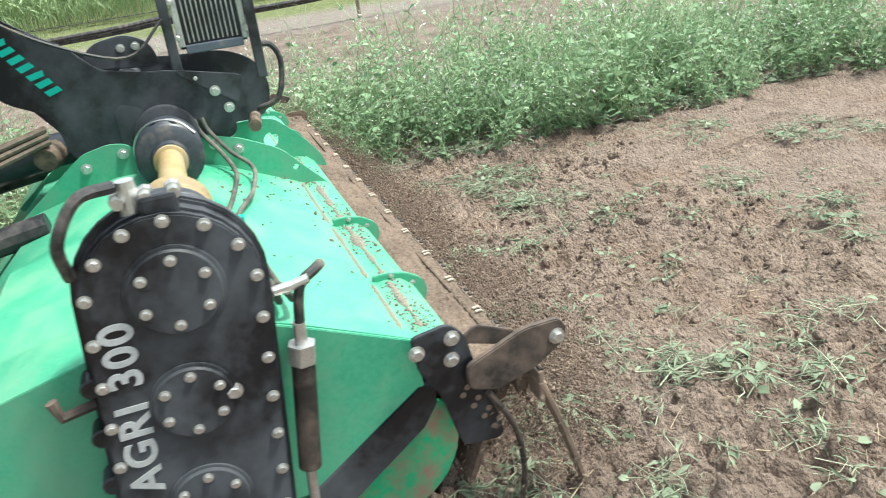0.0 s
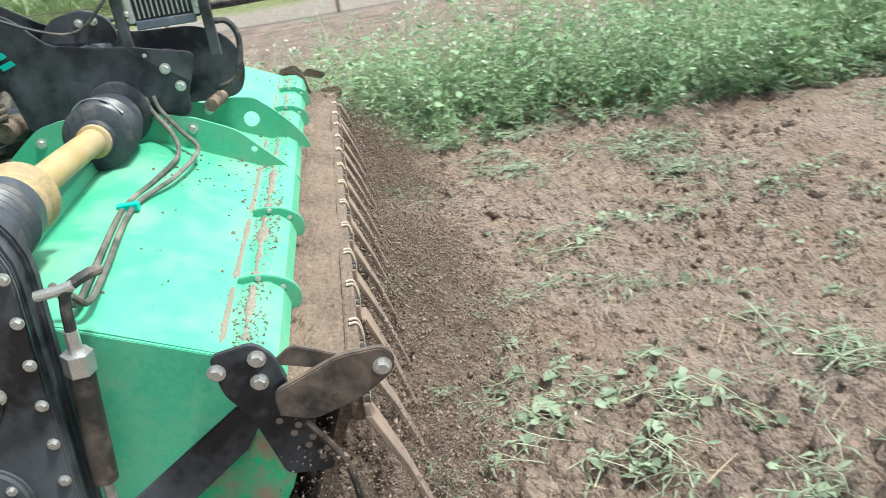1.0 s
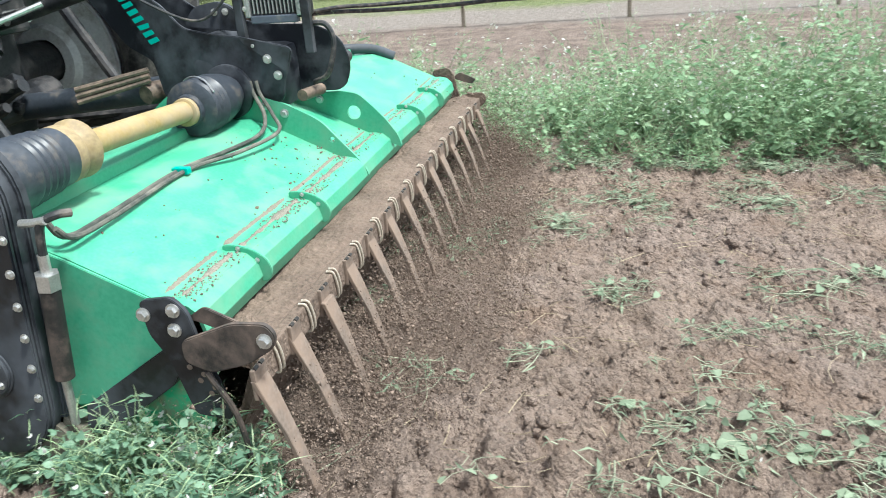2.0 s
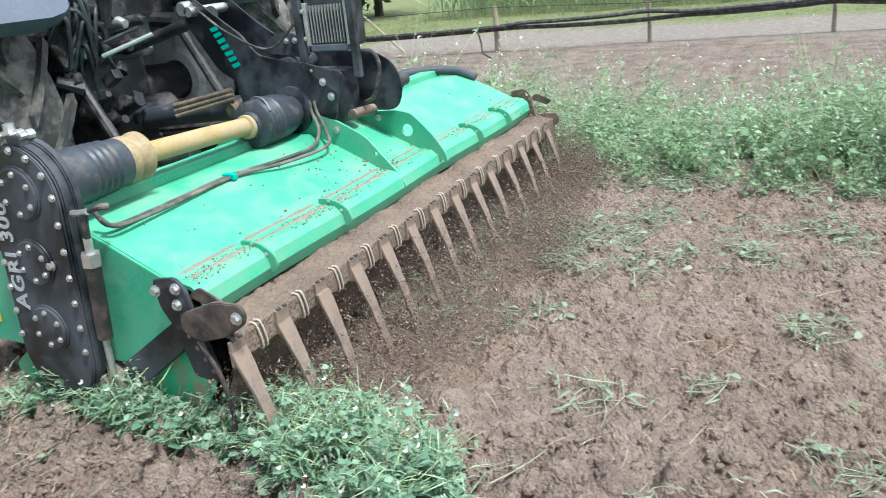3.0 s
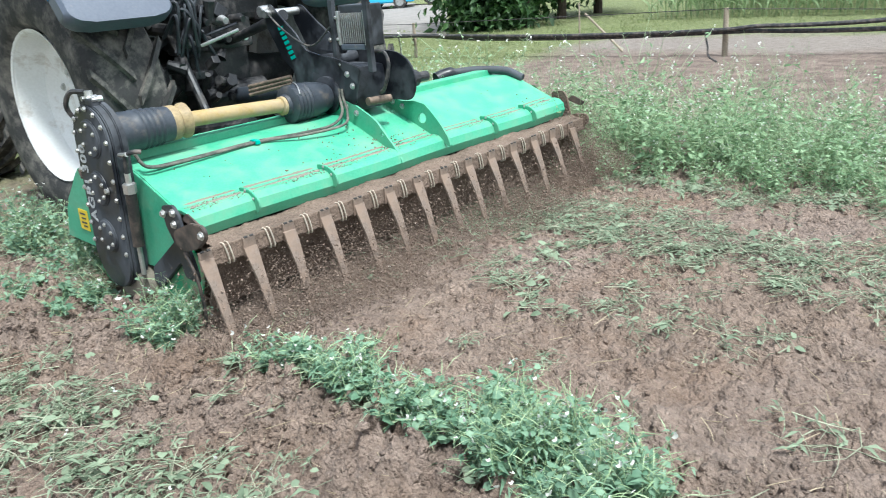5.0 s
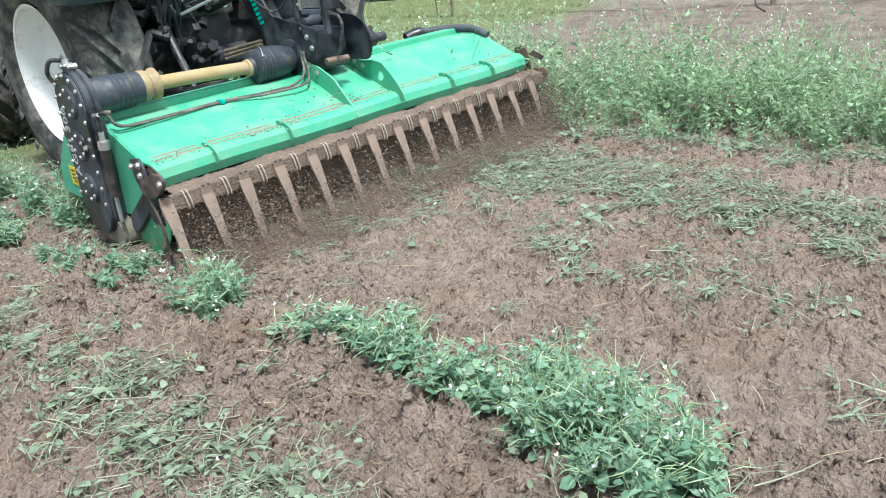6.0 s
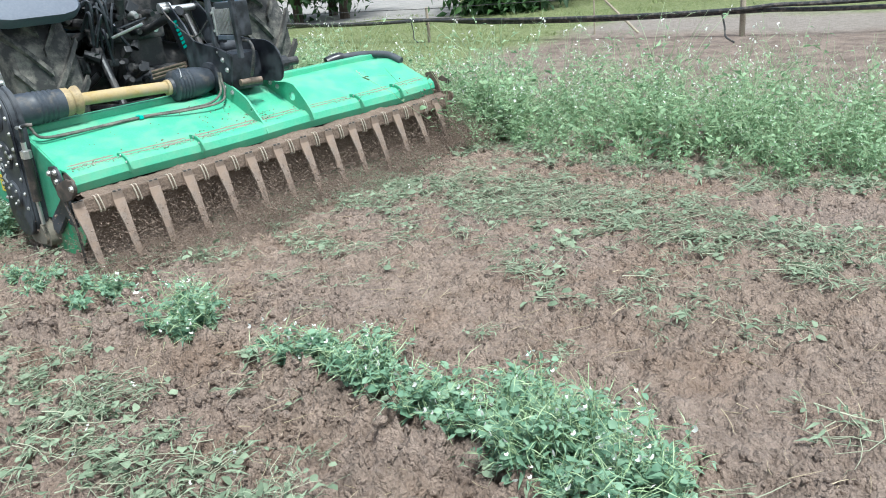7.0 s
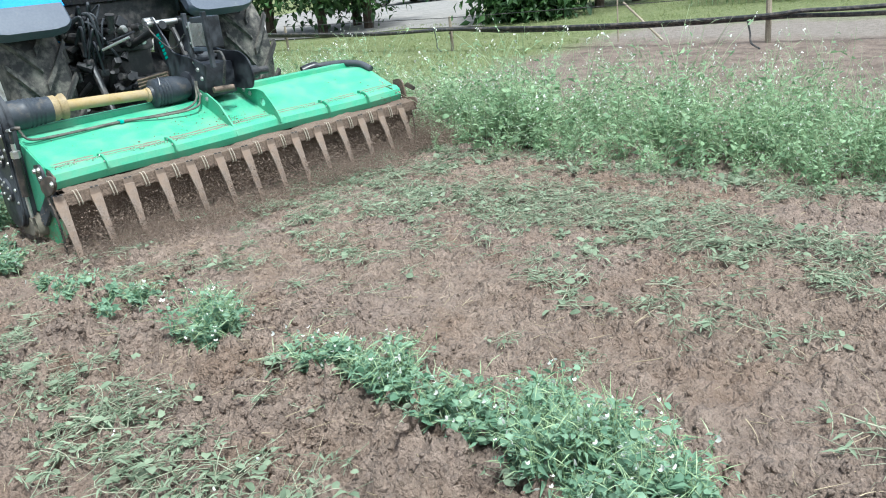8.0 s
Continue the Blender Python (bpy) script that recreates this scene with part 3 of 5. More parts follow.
def build_litter():
    """Cut stalks and leaves that lie on the tilled soil."""
    rng = np.random.RandomState(21)
    tm = []
    for _ in range(16):
        h = Heap()
        for s in range(rng.randint(4, 8)):
            a = rng.normal() * 0.6
            L = rng.uniform(0.05, 0.2)
            u = np.linspace(-0.5, 0.5, 4)[:, None]
            way = np.array([math.cos(a), math.sin(a), 0])
            side = np.array([-way[1], way[0], 0])
            pts = way * L * u + side * L * rng.normal() * 0.8 * (u * u - 0.1) + rng.normal(size=3) * [0.035, 0.035, 0] + np.array([0, 0, 1]) * (0.007 + rng.uniform(0, 0.016) + rng.normal() * 0.022 * u)
            strip(h, pts, rng.uniform(0.0013, 0.003), 0)
            for k in range(rng.randint(1, 6)):
                i = rng.randint(4)
                b = rng.uniform(0, 6.28)
                thin = rng.rand() < 0.88
                leaf(h, rng, pts[i], np.array([math.cos(b), math.sin(b), rng.uniform(-0.05, 0.3)]), rng.uniform(0.02, 0.065) if thin else rng.uniform(0.025, 0.055), rng.uniform(0.07, 0.24) if thin else 0.6, 1)
        tm.append(h.arrays())
    spots = []

    def put(x, y, s=None):
        spots.append((x, y, max(float(height(x, y)), float(relief(np.array(x), np.array(y)))) + 0.003, rng.uniform(0, 6.28), s or rng.uniform(0.6, 1.25), 0, 0))

    for group in LITTER:
        for x, y, n in group:
            for _ in range(int(n * (0.9 if y < 0.3 and x < 0.5 else 1.9))):
                put(x + rng.normal() * 0.1, y + rng.normal() * 0.13)
    for _ in range(1000):
        x, y = rng.uniform(0.15, 2.95), rng.uniform(-3, 6.5)
        if (y > 1.6 or rng.rand() < 0.4) and float(vnoise(np.array(x * 1.7), np.array(y * 1.4 + 4))) > rng.uniform(-0.15, 0.35):
            put(x, y, rng.uniform(0.4, 0.9))
    for _ in range(300):
        x, y = rng.uniform(1.3, 2.9), rng.uniform(1.6, 6.2)
        if float(vnoise(np.array(x * 2.1 + 3), np.array(y * 1.2 + 8))) > rng.uniform(-0.02, 0.3):
            put(x, y, rng.uniform(0.5, 1.1))
    for _ in range(250):
        put(1.95 + rng.normal() * 0.24, rng.uniform(1.9, 5.6), rng.uniform(0.6, 1.1))
    for _ in range(110):
        put(rng.normal() * 0.14 - 0.84, rng.uniform(2.0, 4.5))
    for _ in range(80):
        put(rng.uniform(-1.2, 0.25), rng.uniform(0.7, 6))
    for _ in range(30):
        put(rng.normal() * 0.18 + 0.35, rng.uniform(-1.0, 0.35))
    for _ in range(420):
        put(2.9 + abs(rng.normal()) * 0.12, rng.uniform(-5, 8))
    scatter("cut_weeds", tm, spots, [M_CUT, M_CUTLEAF, M_PETAL], "cut green weed stalks and wilting leaves lying on tilled soil", "plant litter")
    wilted = [weed(rng, 0.09, 0.2, rng.randint(3, 6), 6, 0.04, broad=0.55, bloom=0.008, big=0.1) for _ in range(8)]
    spots = []
    for n, x0, dx, y0, y1 in ((26, -0.82, 0.13, 2.0, 4.2), (5, 0.2, 0.25, 3.2, 4.8), (8, 1.9, 0.4, 1.4, 5.0), (40, 2.9, 0.1, -4.0, 6.5), (4, 0.3, 0.3, -1.3, 0.2)):
        for _ in range(n):
            x, y = x0 + rng.normal() * dx, rng.uniform(y0, y1)
            spots.append((x, y, float(relief(np.array(x), np.array(y))), rng.uniform(0, 6.28), rng.uniform(0.6, 1.2), rng.normal() * 0.4, rng.normal() * 0.4))
    scatter("wilted_weeds", wilted, spots, [M_CUT, M_CUTLEAF, M_PETAL], "broad wilted weed leaves pulled up and left on the soil", "plant litter")
    dry = []
    for _ in range(8):
        h = Heap()
        L = rng.uniform(0.03, 0.13)
        u = np.linspace(-0.5, 0.5, 4)[:, None]
        strip(h, np.array([1, 0, 0]) * L * u + np.array([0, 1, 0]) * L * rng.normal() * 0.3 * u * u + np.array([0, 0, 1]) * rng.uniform(-0.02, 0.02) * u, rng.uniform(0.001, 0.002), 0)
        dry.append(h.arrays())
    spots = []
    for _ in range(2400):
        x, y = rng.uniform(-1.4, 2.9), rng.uniform(-3, 7)
        spots.append((x, y, float(height(x, y)) + 0.006, rng.uniform(0, 6.28), rng.uniform(0.6, 1.3), 0, 0))
    scatter("straw_bits", dry, spots, [M_STRAW], "short dry straw bits strewn on the soil", "straw")


build_litter()


def icosa(level):
    bm = bmesh.new()
    bmesh.ops.create_icosphere(bm, subdivisions=level, radius=1)
    v = np.array([x.co[:] for x in bm.verts])
    f = np.array([[l.index for l in x.verts] for x in bm.faces])
    bm.free()
    return v, f


LUMP_V, LUMP_F = icosa(2)


CUBE_V = np.array([(x, y, z) for x in (-1, 1) for y in (-1, 1) for z in (-1, 1)], float) * 0.62
CUBE_F = np.array([(0, 1, 3), (0, 3, 2), (4, 6, 7), (4, 7, 5), (0, 4, 5), (0, 5, 1), (2, 3, 7), (2, 7, 6), (0, 2, 6), (0, 6, 4), (1, 5, 7), (1, 7, 3)])
GRAIN_V = np.array([(1, 1, 1), (1, -1, -1), (-1, 1, -1), (-1, -1, 1)], float) * 0.7
GRAIN_F = np.array([(0, 1, 2), (0, 3, 1), (0, 2, 3), (1, 3, 2)])


def clod_heap(rng, spots, form="crumb"):
    """Jagged lumps: fine ones with knobs and hollows, angular crumbs, or mere grains."""
    spots = np.asarray(spots, float)
    n = len(spots)
    bv, bf = {"fine": (LUMP_V, LUMP_F), "crumb": (CUBE_V, CUBE_F), "grain": (GRAIN_V, GRAIN_F)}[form]
    k = len(bv)
    if form == "fine":
        dirs = rng.normal(size=(n, 9, 3))
        dirs /= np.linalg.norm(dirs, axis=2)[..., None]
        lobes = np.clip(np.einsum("vc,nlc->nvl", bv, dirs), 0, 1) ** 3 * rng.uniform(0.3, 1.0, (n, 1, 9))
        r = 0.58 + 0.55 * lobes.max(axis=2)[..., None] + rng.uniform(-0.13, 0.13, (n, k, 1))
        v = bv[None] * r * rng.uniform(0.7, 1.35, (n, 1, 3))
    else:
        v = (bv[None] + rng.uniform(-0.42, 0.42, (n, k, 3))) * rng.uniform(0.55, 1.35, (n, 1, 3))
    q = rng.normal(size=(n, 4))
    q /= np.linalg.norm(q, axis=1)[:, None]
    if form == "fine":
        q[:, 1:3] *= 0.25
        q /= np.linalg.norm(q, axis=1)[:, None]
    w, x, y, z = q.T
    R = np.stack([1 - 2 * (y * y + z * z), 2 * (x * y - z * w), 2 * (x * z + y * w), 2 * (x * y + z * w), 1 - 2 * (x * x + z * z), 2 * (y * z - x * w),
                  2 * (x * z - y * w), 2 * (y * z + x * w), 1 - 2 * (x * x + y * y)], 1).reshape(n, 3, 3)
    v = np.einsum("nij,nvj->nvi", R, v) * spots[:, None, 3:4] + spots[:, None, :3]
    f = bf[None] + k * np.arange(n)[:, None, None]
    return v.reshape(-1, 3), f.reshape(-1, 3)


def build_clods():
    rng = np.random.RandomState(31)
    zones = (("crumb", ((16000, 0.1, 3.0, -2.0, 5.8, 0.003, 0.013), (11000, -1.1, 0.4, 0.9, 4.6, 0.003, 0.016))),
             ("fine", ((2300, -1.1, 0.3, 0.9, 4.6, 0.009, 0.036), (800, 0.2, 1.4, -1.6, 5.0, 0.008, 0.03), (600, 1.4, 3.0, -1.6, 5.5, 0.01, 0.034), (500, 0.4, 2.6, -1.8, 0.4, 0.012, 0.04))))
    for form, rows in zones:
        out = []
        for n, x0, x1, y0, y1, lo, hi in rows:
            x, y = rng.uniform(x0, x1, n), rng.uniform(y0, y1, n)
            keep = vnoise(x * 2.3 + 7, y * 2.3) > rng.uniform(-0.45, 0.15, n)
            x, y = x[keep], y[keep]
            s = lo + (hi - lo) * rng.rand(len(x)) ** 2.6
            out.append(np.stack([x, y, relief(x, y) - s * (0.3 if form == "fine" else 0.05), s], 1))
        v, f = clod_heap(rng, np.concatenate(out), form)
        label = "knobbly brown soil clods lying on the tilled field" if form == "fine" else "loose crumbly brown soil crumbs on the field"
        tagged(new("soil_clods" if form == "fine" else "soil_crumbs", mesh_tris("soil_clods", v, f, [M_GROUND])), label, "soil", kind="stuff")


build_clods()


# ---- the distance: fence, meadow, trees, yard ----
def build_fence():
    posts = [(10.02, 2.78, 0.62, 0.03), (9.66, 5.0, 0.72, 0.045), (9.1, 10.6, 0.66, 0.03), (9.4, 16.2, 0.62, 0.03), (10.3, 0.4, 0.62, 0.03), (10.5, -2.4, 0.62, 0.03), (10.7, -6, 0.62, 0.03)]
    for x, y, h, r in posts:
        o = thing("fence_post", "weathered wooden stake carrying black pipes", "post", "fence posts", pose(x, y, float(height(x, y)) - 0.05))
        part("stake", tube([(0, 0, 0), (0.004, 0, h * 0.5), (0.01, 0.006, h)], [r, r * 0.95, r * 0.85], 8), M_WOOD, o)
        part("clamp", tube([(-r - 0.02, 0, h * 0.55), (r + 0.03, 0, h * 0.57)], 0.012, 6), M_RUBBER, o)
    line = sorted([(y, x, h) for x, y, h, r in posts])
    for k, (dz, dx, r) in enumerate(((0.0, 0.0, 0.032), (0.055, 0.05, 0.03))):
        pts = []
        for (y0, x0, h0), (y1, x1, h1) in zip(line, line[1:]):
            for j in range(5):
                u = j / 5
                pts.append((x0 + (x1 - x0) * u - 0.06 - dx, y0 + (y1 - y0) * u, 0.36 + dz + 0.05 * math.sin(k * 1.3 + y0 * 2) * (1 - u) - 0.22 * u * (1 - u) * min(1, (y1 - y0) / 5)))
        pts.append((10.0, 24, 0.38 + dz))
        tagged(part("supply_pipe", tube(spline(pts, 3), r, 8), M_RUBBER, None, "long black pipe hung along the fence posts", True), category="pipe", group="fence pipes")
    wire = [(x - 0.02, y, h - 0.07) for y, x, h in line]
    tagged(part("fence_wire", tube(wire, 0.006, 5), M_RUBBER, None, "thin dark fence wire stretched between stakes"), category="wire")
    o = thing("leaning_stake", "pale wooden stake leaning against a thin upright rod", "stake", "", pose(9.95, 7.6, 0))
    part("stake", tube([(0.1, -0.75, 0), (0.02, -0.1, 0.62)], [0.02, 0.018], 7), M_WOOD, o)
    part("rod", tube([(0, 0, -0.02), (0, 0, 0.8)], 0.013, 7), M_WOOD, o)
    for x, y, b in ((9.0, 5.0, 0.1), (9.0, 10.9, 0.2)):
        z = float(height(x, y))
        tagged(part("hanging_hose", tube(spline([(x, y + 0.02, 0.37), (x, y - 0.02, 0.2), (x - 0.05, y - 0.06, z + 0.08), (x - 0.1, y - 0.2, z + 0.01)], 5), 0.013, 6), M_RUBBER, None, "thin dark hose hanging from the fence pipe down to the soil", True), category="hose", group="hanging hoses")


build_fence()


def tree(x, y, tall, wide, seed, trunk_r, low):
    """A tapered trunk with limbs and a crown of many leaf clumps."""
    rng = np.random.RandomState(seed)
    o = thing("tree", "leafy dark green tree at the edge of the yard", "tree", "trees by the yard", pose(x, y, 0))
    limbs = [[(0, 0, -0.1), (0.05, 0, tall * 0.3), (0.1, 0.1, tall * 0.6), (0.05, 0, tall * 0.9)]]
    bm = tube(spline(limbs[0], 3), [trunk_r * (1 - 0.08 * k) for k in range(10)], 8)
    part("trunk", bm, M_BARK, o, smooth=True)
    H, tips = Heap(), []
    for k in range(9):
        a, z0 = rng.uniform(0, 6.28), tall * rng.uniform(low, 0.75)
        e = np.array([math.cos(a) * wide * rng.uniform(0.5, 0.9), math.sin(a) * wide * rng.uniform(0.5, 0.9), z0 + tall * rng.uniform(0.02, 0.25)])
        mid = e * 0.5 + [0, 0, z0 * 0.5]
        part("limb", tube(spline([(0.05, 0, z0), mid, e], 3), [trunk_r * 0.42 * (1 - 0.12 * j) for j in range(7)], 5), M_BARK, o)
        tips += [e, mid]
    for k in range(3000):
        c = tips[rng.randint(len(tips))] + rng.normal(size=3) * [wide * 0.28, wide * 0.28, tall * 0.09]
        leaf(H, rng, c, rng.normal(size=3) + [0, 0, -0.3], rng.uniform(0.16, 0.36), 0.42, 0)
    v, f, m = H.arrays()
    c = new("crown", mesh_tris("crown", v, f, [M_TREELEAF]))
    c.parent = o


for k, (x, y, h, w, r, low) in enumerate(((12.4, 21.2, 5, 2.2, 0.16, 0.16), (12.9, 19.3, 5, 1.9, 0.15, 0.15), (13.9, 18.4, 5.2, 1.9, 0.15, 0.15), (11.2, 23.8, 5, 2.6, 0.16, 0.14), (15.0, 20.2, 5, 1.6, 0.15, 0.17),
                                           (14.3, 12.9, 3.0, 1.15, 0.1, 0.04), (14.6, 11.9, 3.0, 1.2, 0.1, 0.05), (16.4, 13.9, 4.0, 1.5, 0.15, 0.06), (17.2, 12.6, 4, 1.5, 0.14, 0.1), (18.8, 12.4, 4, 1.7, 0.14, 0.08), (8.5, 25.5, 5, 2.5, 0.16, 0.1))):
    tree(x, y, h, w, 60 + k, r, low)


def build_yard():
    bm = bmesh.new()
    bm.faces.new([bm.verts.new(p) for p in ((13.2, 13.3, 0.02), (13.3, 16.0, 0.02), (12.2, 17.2, 0.02), (11.0, 21.2, 0.02), (8, 28, 0.02), (24, 36, 0.02), (32, 33, 0.02), (25, 23.5, 0.02))])
    tagged(part("yard", bm, M_GRAVEL, None, "pale gravel yard behind the field"), category="yard", kind="structure")


build_yard()


def car(x, y, turn, paint, label):
    o = thing("car", label, "car", "cars parked in the yard", pose(x, y, 0.02, 0, 0, turn))
    part("body", plate(rounded([(-2.0, 0.25), (-2.0, 0.8), (-1.2, 0.92), (-0.7, 1.4), (0.9, 1.42), (1.5, 0.95), (2.05, 0.85), (2.1, 0.3)], 0.15), -0.85, 0.85, 0.05), paint, o)
    for s in (-0.862, 0.862):
        part("side_window", plate(rounded([(-1.0, 0.95), (-0.65, 1.32), (0.8, 1.34), (1.2, 0.97)], 0.06), s - 0.006, s + 0.006, 0.002), M_GLASS, o)
    for wx in (-0.8, 0.8):
        for wy in (-1.3, 1.3):
            w = part("wheel", lathe([(-0.1, 0.22), (-0.1, 0.3), (0.1, 0.3), (0.1, 0.22)], (wx, wy, 0.3), 18), M_TYRE, o)
            part("rim", lathe([(-0.11, 0.19), (0.11, 0.19)], (wx, wy, 0.3), 18), M_ALU, w)


car(25.2, 28.2, 40, M_CAR_BLUE, "light blue car parked on pale gravel")
car(27.5, 28.4, 45, M_CAR_YELLOW, "yellow car parked on pale gravel")


def build_meadow():
    rng = np.random.RandomState(81)
    tm = []
    for _ in range(6):
        h = Heap()
        for k in range(14):
            b = rng.uniform(0, 6.28)
            leaf(h, rng, rng.normal(size=3) * [0.07, 0.07, 0], np.array([math.cos(b) * 0.6, math.sin(b) * 0.6, 1]), rng.uniform(0.035, 0.09), 0.09, 0)
        tm.append(h.arrays())
    spots = []
    for _ in range(1400):
        x, y = (rng.uniform(4.5, 14), rng.uniform(8.2, 17)) if rng.rand() < 0.62 else (rng.uniform(12.6, 18), rng.uniform(-6, 13))
        spots.append((x, y, float(height(x, y)), rng.uniform(0, 6.28), rng.uniform(0.7, 1.5), 0, 0))
    scatter("meadow_grass", tm, spots, [M_GRASS], "short yellow-green meadow grass beyond the soil", "grass")
    tm = []
    for _ in range(6):
        h = Heap()
        strip(h, [(0, 0, 0), (0.02, 0, 0.5), (0.03, 0.02, 1.1)], 0.012, 0)
        for k in range(9):
            b, z = rng.uniform(0, 6.28), rng.uniform(0.05, 1.05)
            leaf(h, rng, np.array([0.02, 0, z]), np.array([math.cos(b) * 0.6, math.sin(b) * 0.6, 0.9]), rng.uniform(0.35, 0.65), 0.09, 0, 0.4)
        tm.append(h.arrays())
    spots = [(x + rng.normal() * 0.05, y, 0, rng.uniform(0, 6.28), rng.uniform(0.8, 1.2), 0, 0) for x in np.arange(16.2, 24, 0.7) for y in np.arange(-9, 9.5, 0.16)]
    scatter("tall_crop", tm, spots, [M_CORN], "tall pale green crop standing in rows beyond the grass", "crop")


build_meadow()


# ---- the tiller ----
CX = 1.55
TINE_X = [-0.012 + 0.2245 * i for i in range(14)]
tiller = thing("rotary_tiller", "green and black rotary tiller three metres wide, dusted with soil", "tiller")

HOOD = [(-0.005, 0.41), (-0.022, 0.45), (-0.012, 0.495), (0.02, 0.522), (0.06, 0.529), (0.085, 0.527), (0.1, 0.533), (0.345, 0.645), (0.46, 0.69), (0.74, 0.70), (1.04, 0.628), (1.25, 0.43), (1.32, 0.22)]


def hood_z(x, y):
    """The height of the hood's rear slope."""
    return float(np.interp(y, [p[0] for p in HOOD[3:10]], [p[1] for p in HOOD[3:10]])) + 0.004 * math.sin(x * 4.3 + y * 5)


def build_hood():
    bm = bmesh.new()
    inner = [(y + (0.008 if y < 0.5 else -0.008), z - 0.012) for y, z in HOOD]
    ring = HOOD + inner[::-1]
    xs = np.linspace(0.05, 3.1, 64)
    rows = []
    for x in xs:
        rows.append([bm.verts.new((x, y, z + 0.004 * math.sin(x * 4.3 + y * 5))) for y, z in ring])
    n = len(ring)
    for a, b in zip(rows, rows[1:]):
        for k in range(n):
            bm.faces.new((a[k], a[(k + 1) % n], b[(k + 1) % n], b[k]))
    bm.faces.new(rows[0])
    bm.faces.new(rows[-1][::-1])
    part("hood", bm, M_GREEN, tiller, "glossy green hood dusted with soil", True, 30)
    part("weld_bar", box((CX + 0.02, 0.62, 0.71), (2.96, 0.09, 0.05), 0.008), M_GREEN, tiller)
    # dry soil along the lip and a brown smear above the step
    rng = np.random.RandomState(5)
    spans = ((0.09, 0.375), (0.415, 0.865), (0.905, 1.385), (1.405, 1.76), (1.8, 2.25), (2.29, 2.68), (2.72, 3.05))
    for yc, half, thick, ma, label in ((0.057, 0.022, 0.003, M_SAND, "ragged seam of dry soil caked along the hood"), (0.105, 0.012, 0.0008, M_SMEAR, "brown soil smear above the fold of the hood")):
        for x0, x1 in spans:
            g = bmesh.new()
            k = int((x1 - x0) / 0.006)
            rows = []
            phase = rng.uniform(0, 9)
            for i in range(k + 1):
                x = x0 + (x1 - x0) * i / k
                w = 0.55 + 0.28 * math.sin(x * 17 + phase) + 0.22 * math.sin(x * 41 + phase * 2) + rng.normal() * 0.1
                w = max(0.25 if ma is M_SAND else 0.7, min(1.0, w)) * min(1, i / 4, (k - i) / 4) * (1.0 if x < 1.4 else 0.6)
                rows.append([])
                for j, q in enumerate((-1, -0.45, 0.1, 0.6, 1)):
                    yy = yc + half * q * w + rng.normal() * 0.0012
                    rows[-1].append(g.verts.new((x, yy, hood_z(x, yy) + (0.0012 + thick * w * rng.uniform(0.3, 1.5) if 0 < j < 4 else -0.002))))
            for a, b in zip(rows, rows[1:]):
                for j in range(4):
                    g.faces.new((a[j], b[j], b[j + 1], a[j + 1]))
            part("caked_soil", g, ma, tiller, label, True, 80)


build_hood()



def build_crumbs():
    rng = np.random.RandomState(23)
    spots = []
    for k in range(430):
        x, y = (rng.normal() * 0.2 + 1.25, rng.uniform(0.1, 0.42)) if k < 150 else (rng.normal() * 0.07 + 1.47, 0.06 + abs(rng.normal()) * 0.07) if k < 330 else (rng.uniform(0.1, 3.0), 0.08 + abs(rng.normal()) * 0.14)
        if 0.1 < x < 3.05:
            spots.append((x, y, hood_z(x, y) + 0.001, 0.001 + 0.0055 * rng.rand() ** 2.8))
    v, f = clod_heap(rng, spots)
    o = tagged(new("soil_crumb", mesh_tris("soil_crumb", v, f, [M_CRUST])), "soil crumbs strewn on the hood", kind="stuff")
    o.parent = tiller
    spots = []
    for k in range(1500):
        x, y = (rng.uniform(0.08, 1.38) if k < 1000 else rng.uniform(1.4, 3.05)), rng.uniform(0.012, 0.088)
        if math.sin(x * 9) + 1.2 * rng.rand() > 0.1:
            spots.append((x, y, hood_z(x, y) + 0.0005, 0.001 + 0.004 * rng.rand() ** 2))
    v, f = clod_heap(rng, spots)
    o = tagged(new("sand_grain", mesh_tris("sand_grain", v, f, [M_SAND])), "dry sandy grains lying on the lip of the hood", kind="stuff")
    o.parent = tiller


build_crumbs()

LUG = rounded([(-0.04, 0.435), (-0.056, 0.472), (-0.042, 0.51), (0.005, 0.54), (0.06, 0.55), (0.1, 0.548), (0.092, 0.52), (0.03, 0.44)], 0.024)
lug0 = None
for x in (0.395, 0.886, 2.27, 2.7):
    if lug0 is None:
        lug0 = part("lug", plate(LUG, -0.006, 0.006, 0.002), M_GREEN, tiller)
        lug0.matrix_basis = pose(x, 0, 0)
    else:
        share("lug", lug0, tiller, pose(x, 0, 0))
    for y, z in ((-0.012, 0.505), (0.045, 0.54)):
        bolt(tiller, x - 0.007, y, z, 0.006)

def pierced(pts, x0, x1, hole, r):
    """A plate like plate(), with one round hole at (y, z)."""
    bm = bmesh.new()
    loops = [[bm.verts.new((x0, y, z)) for y, z in ring] for ring in (pts, [(hole[0] + r * math.cos(0.35 * k), hole[1] + r * math.sin(0.35 * k)) for k in range(18)])]
    edges = [bm.edges.new((ring[i], ring[(i + 1) % len(ring)])) for ring in loops for i in range(len(ring))]
    bmesh.ops.triangle_fill(bm, use_beauty=True, use_dissolve=False, edges=edges)
    top = bmesh.ops.extrude_face_region(bm, geom=bm.faces[:])
    bmesh.ops.translate(bm, vec=(x1 - x0, 0, 0), verts=[v for v in top["geom"] if isinstance(v, bmesh.types.BMVert)])
    return bm


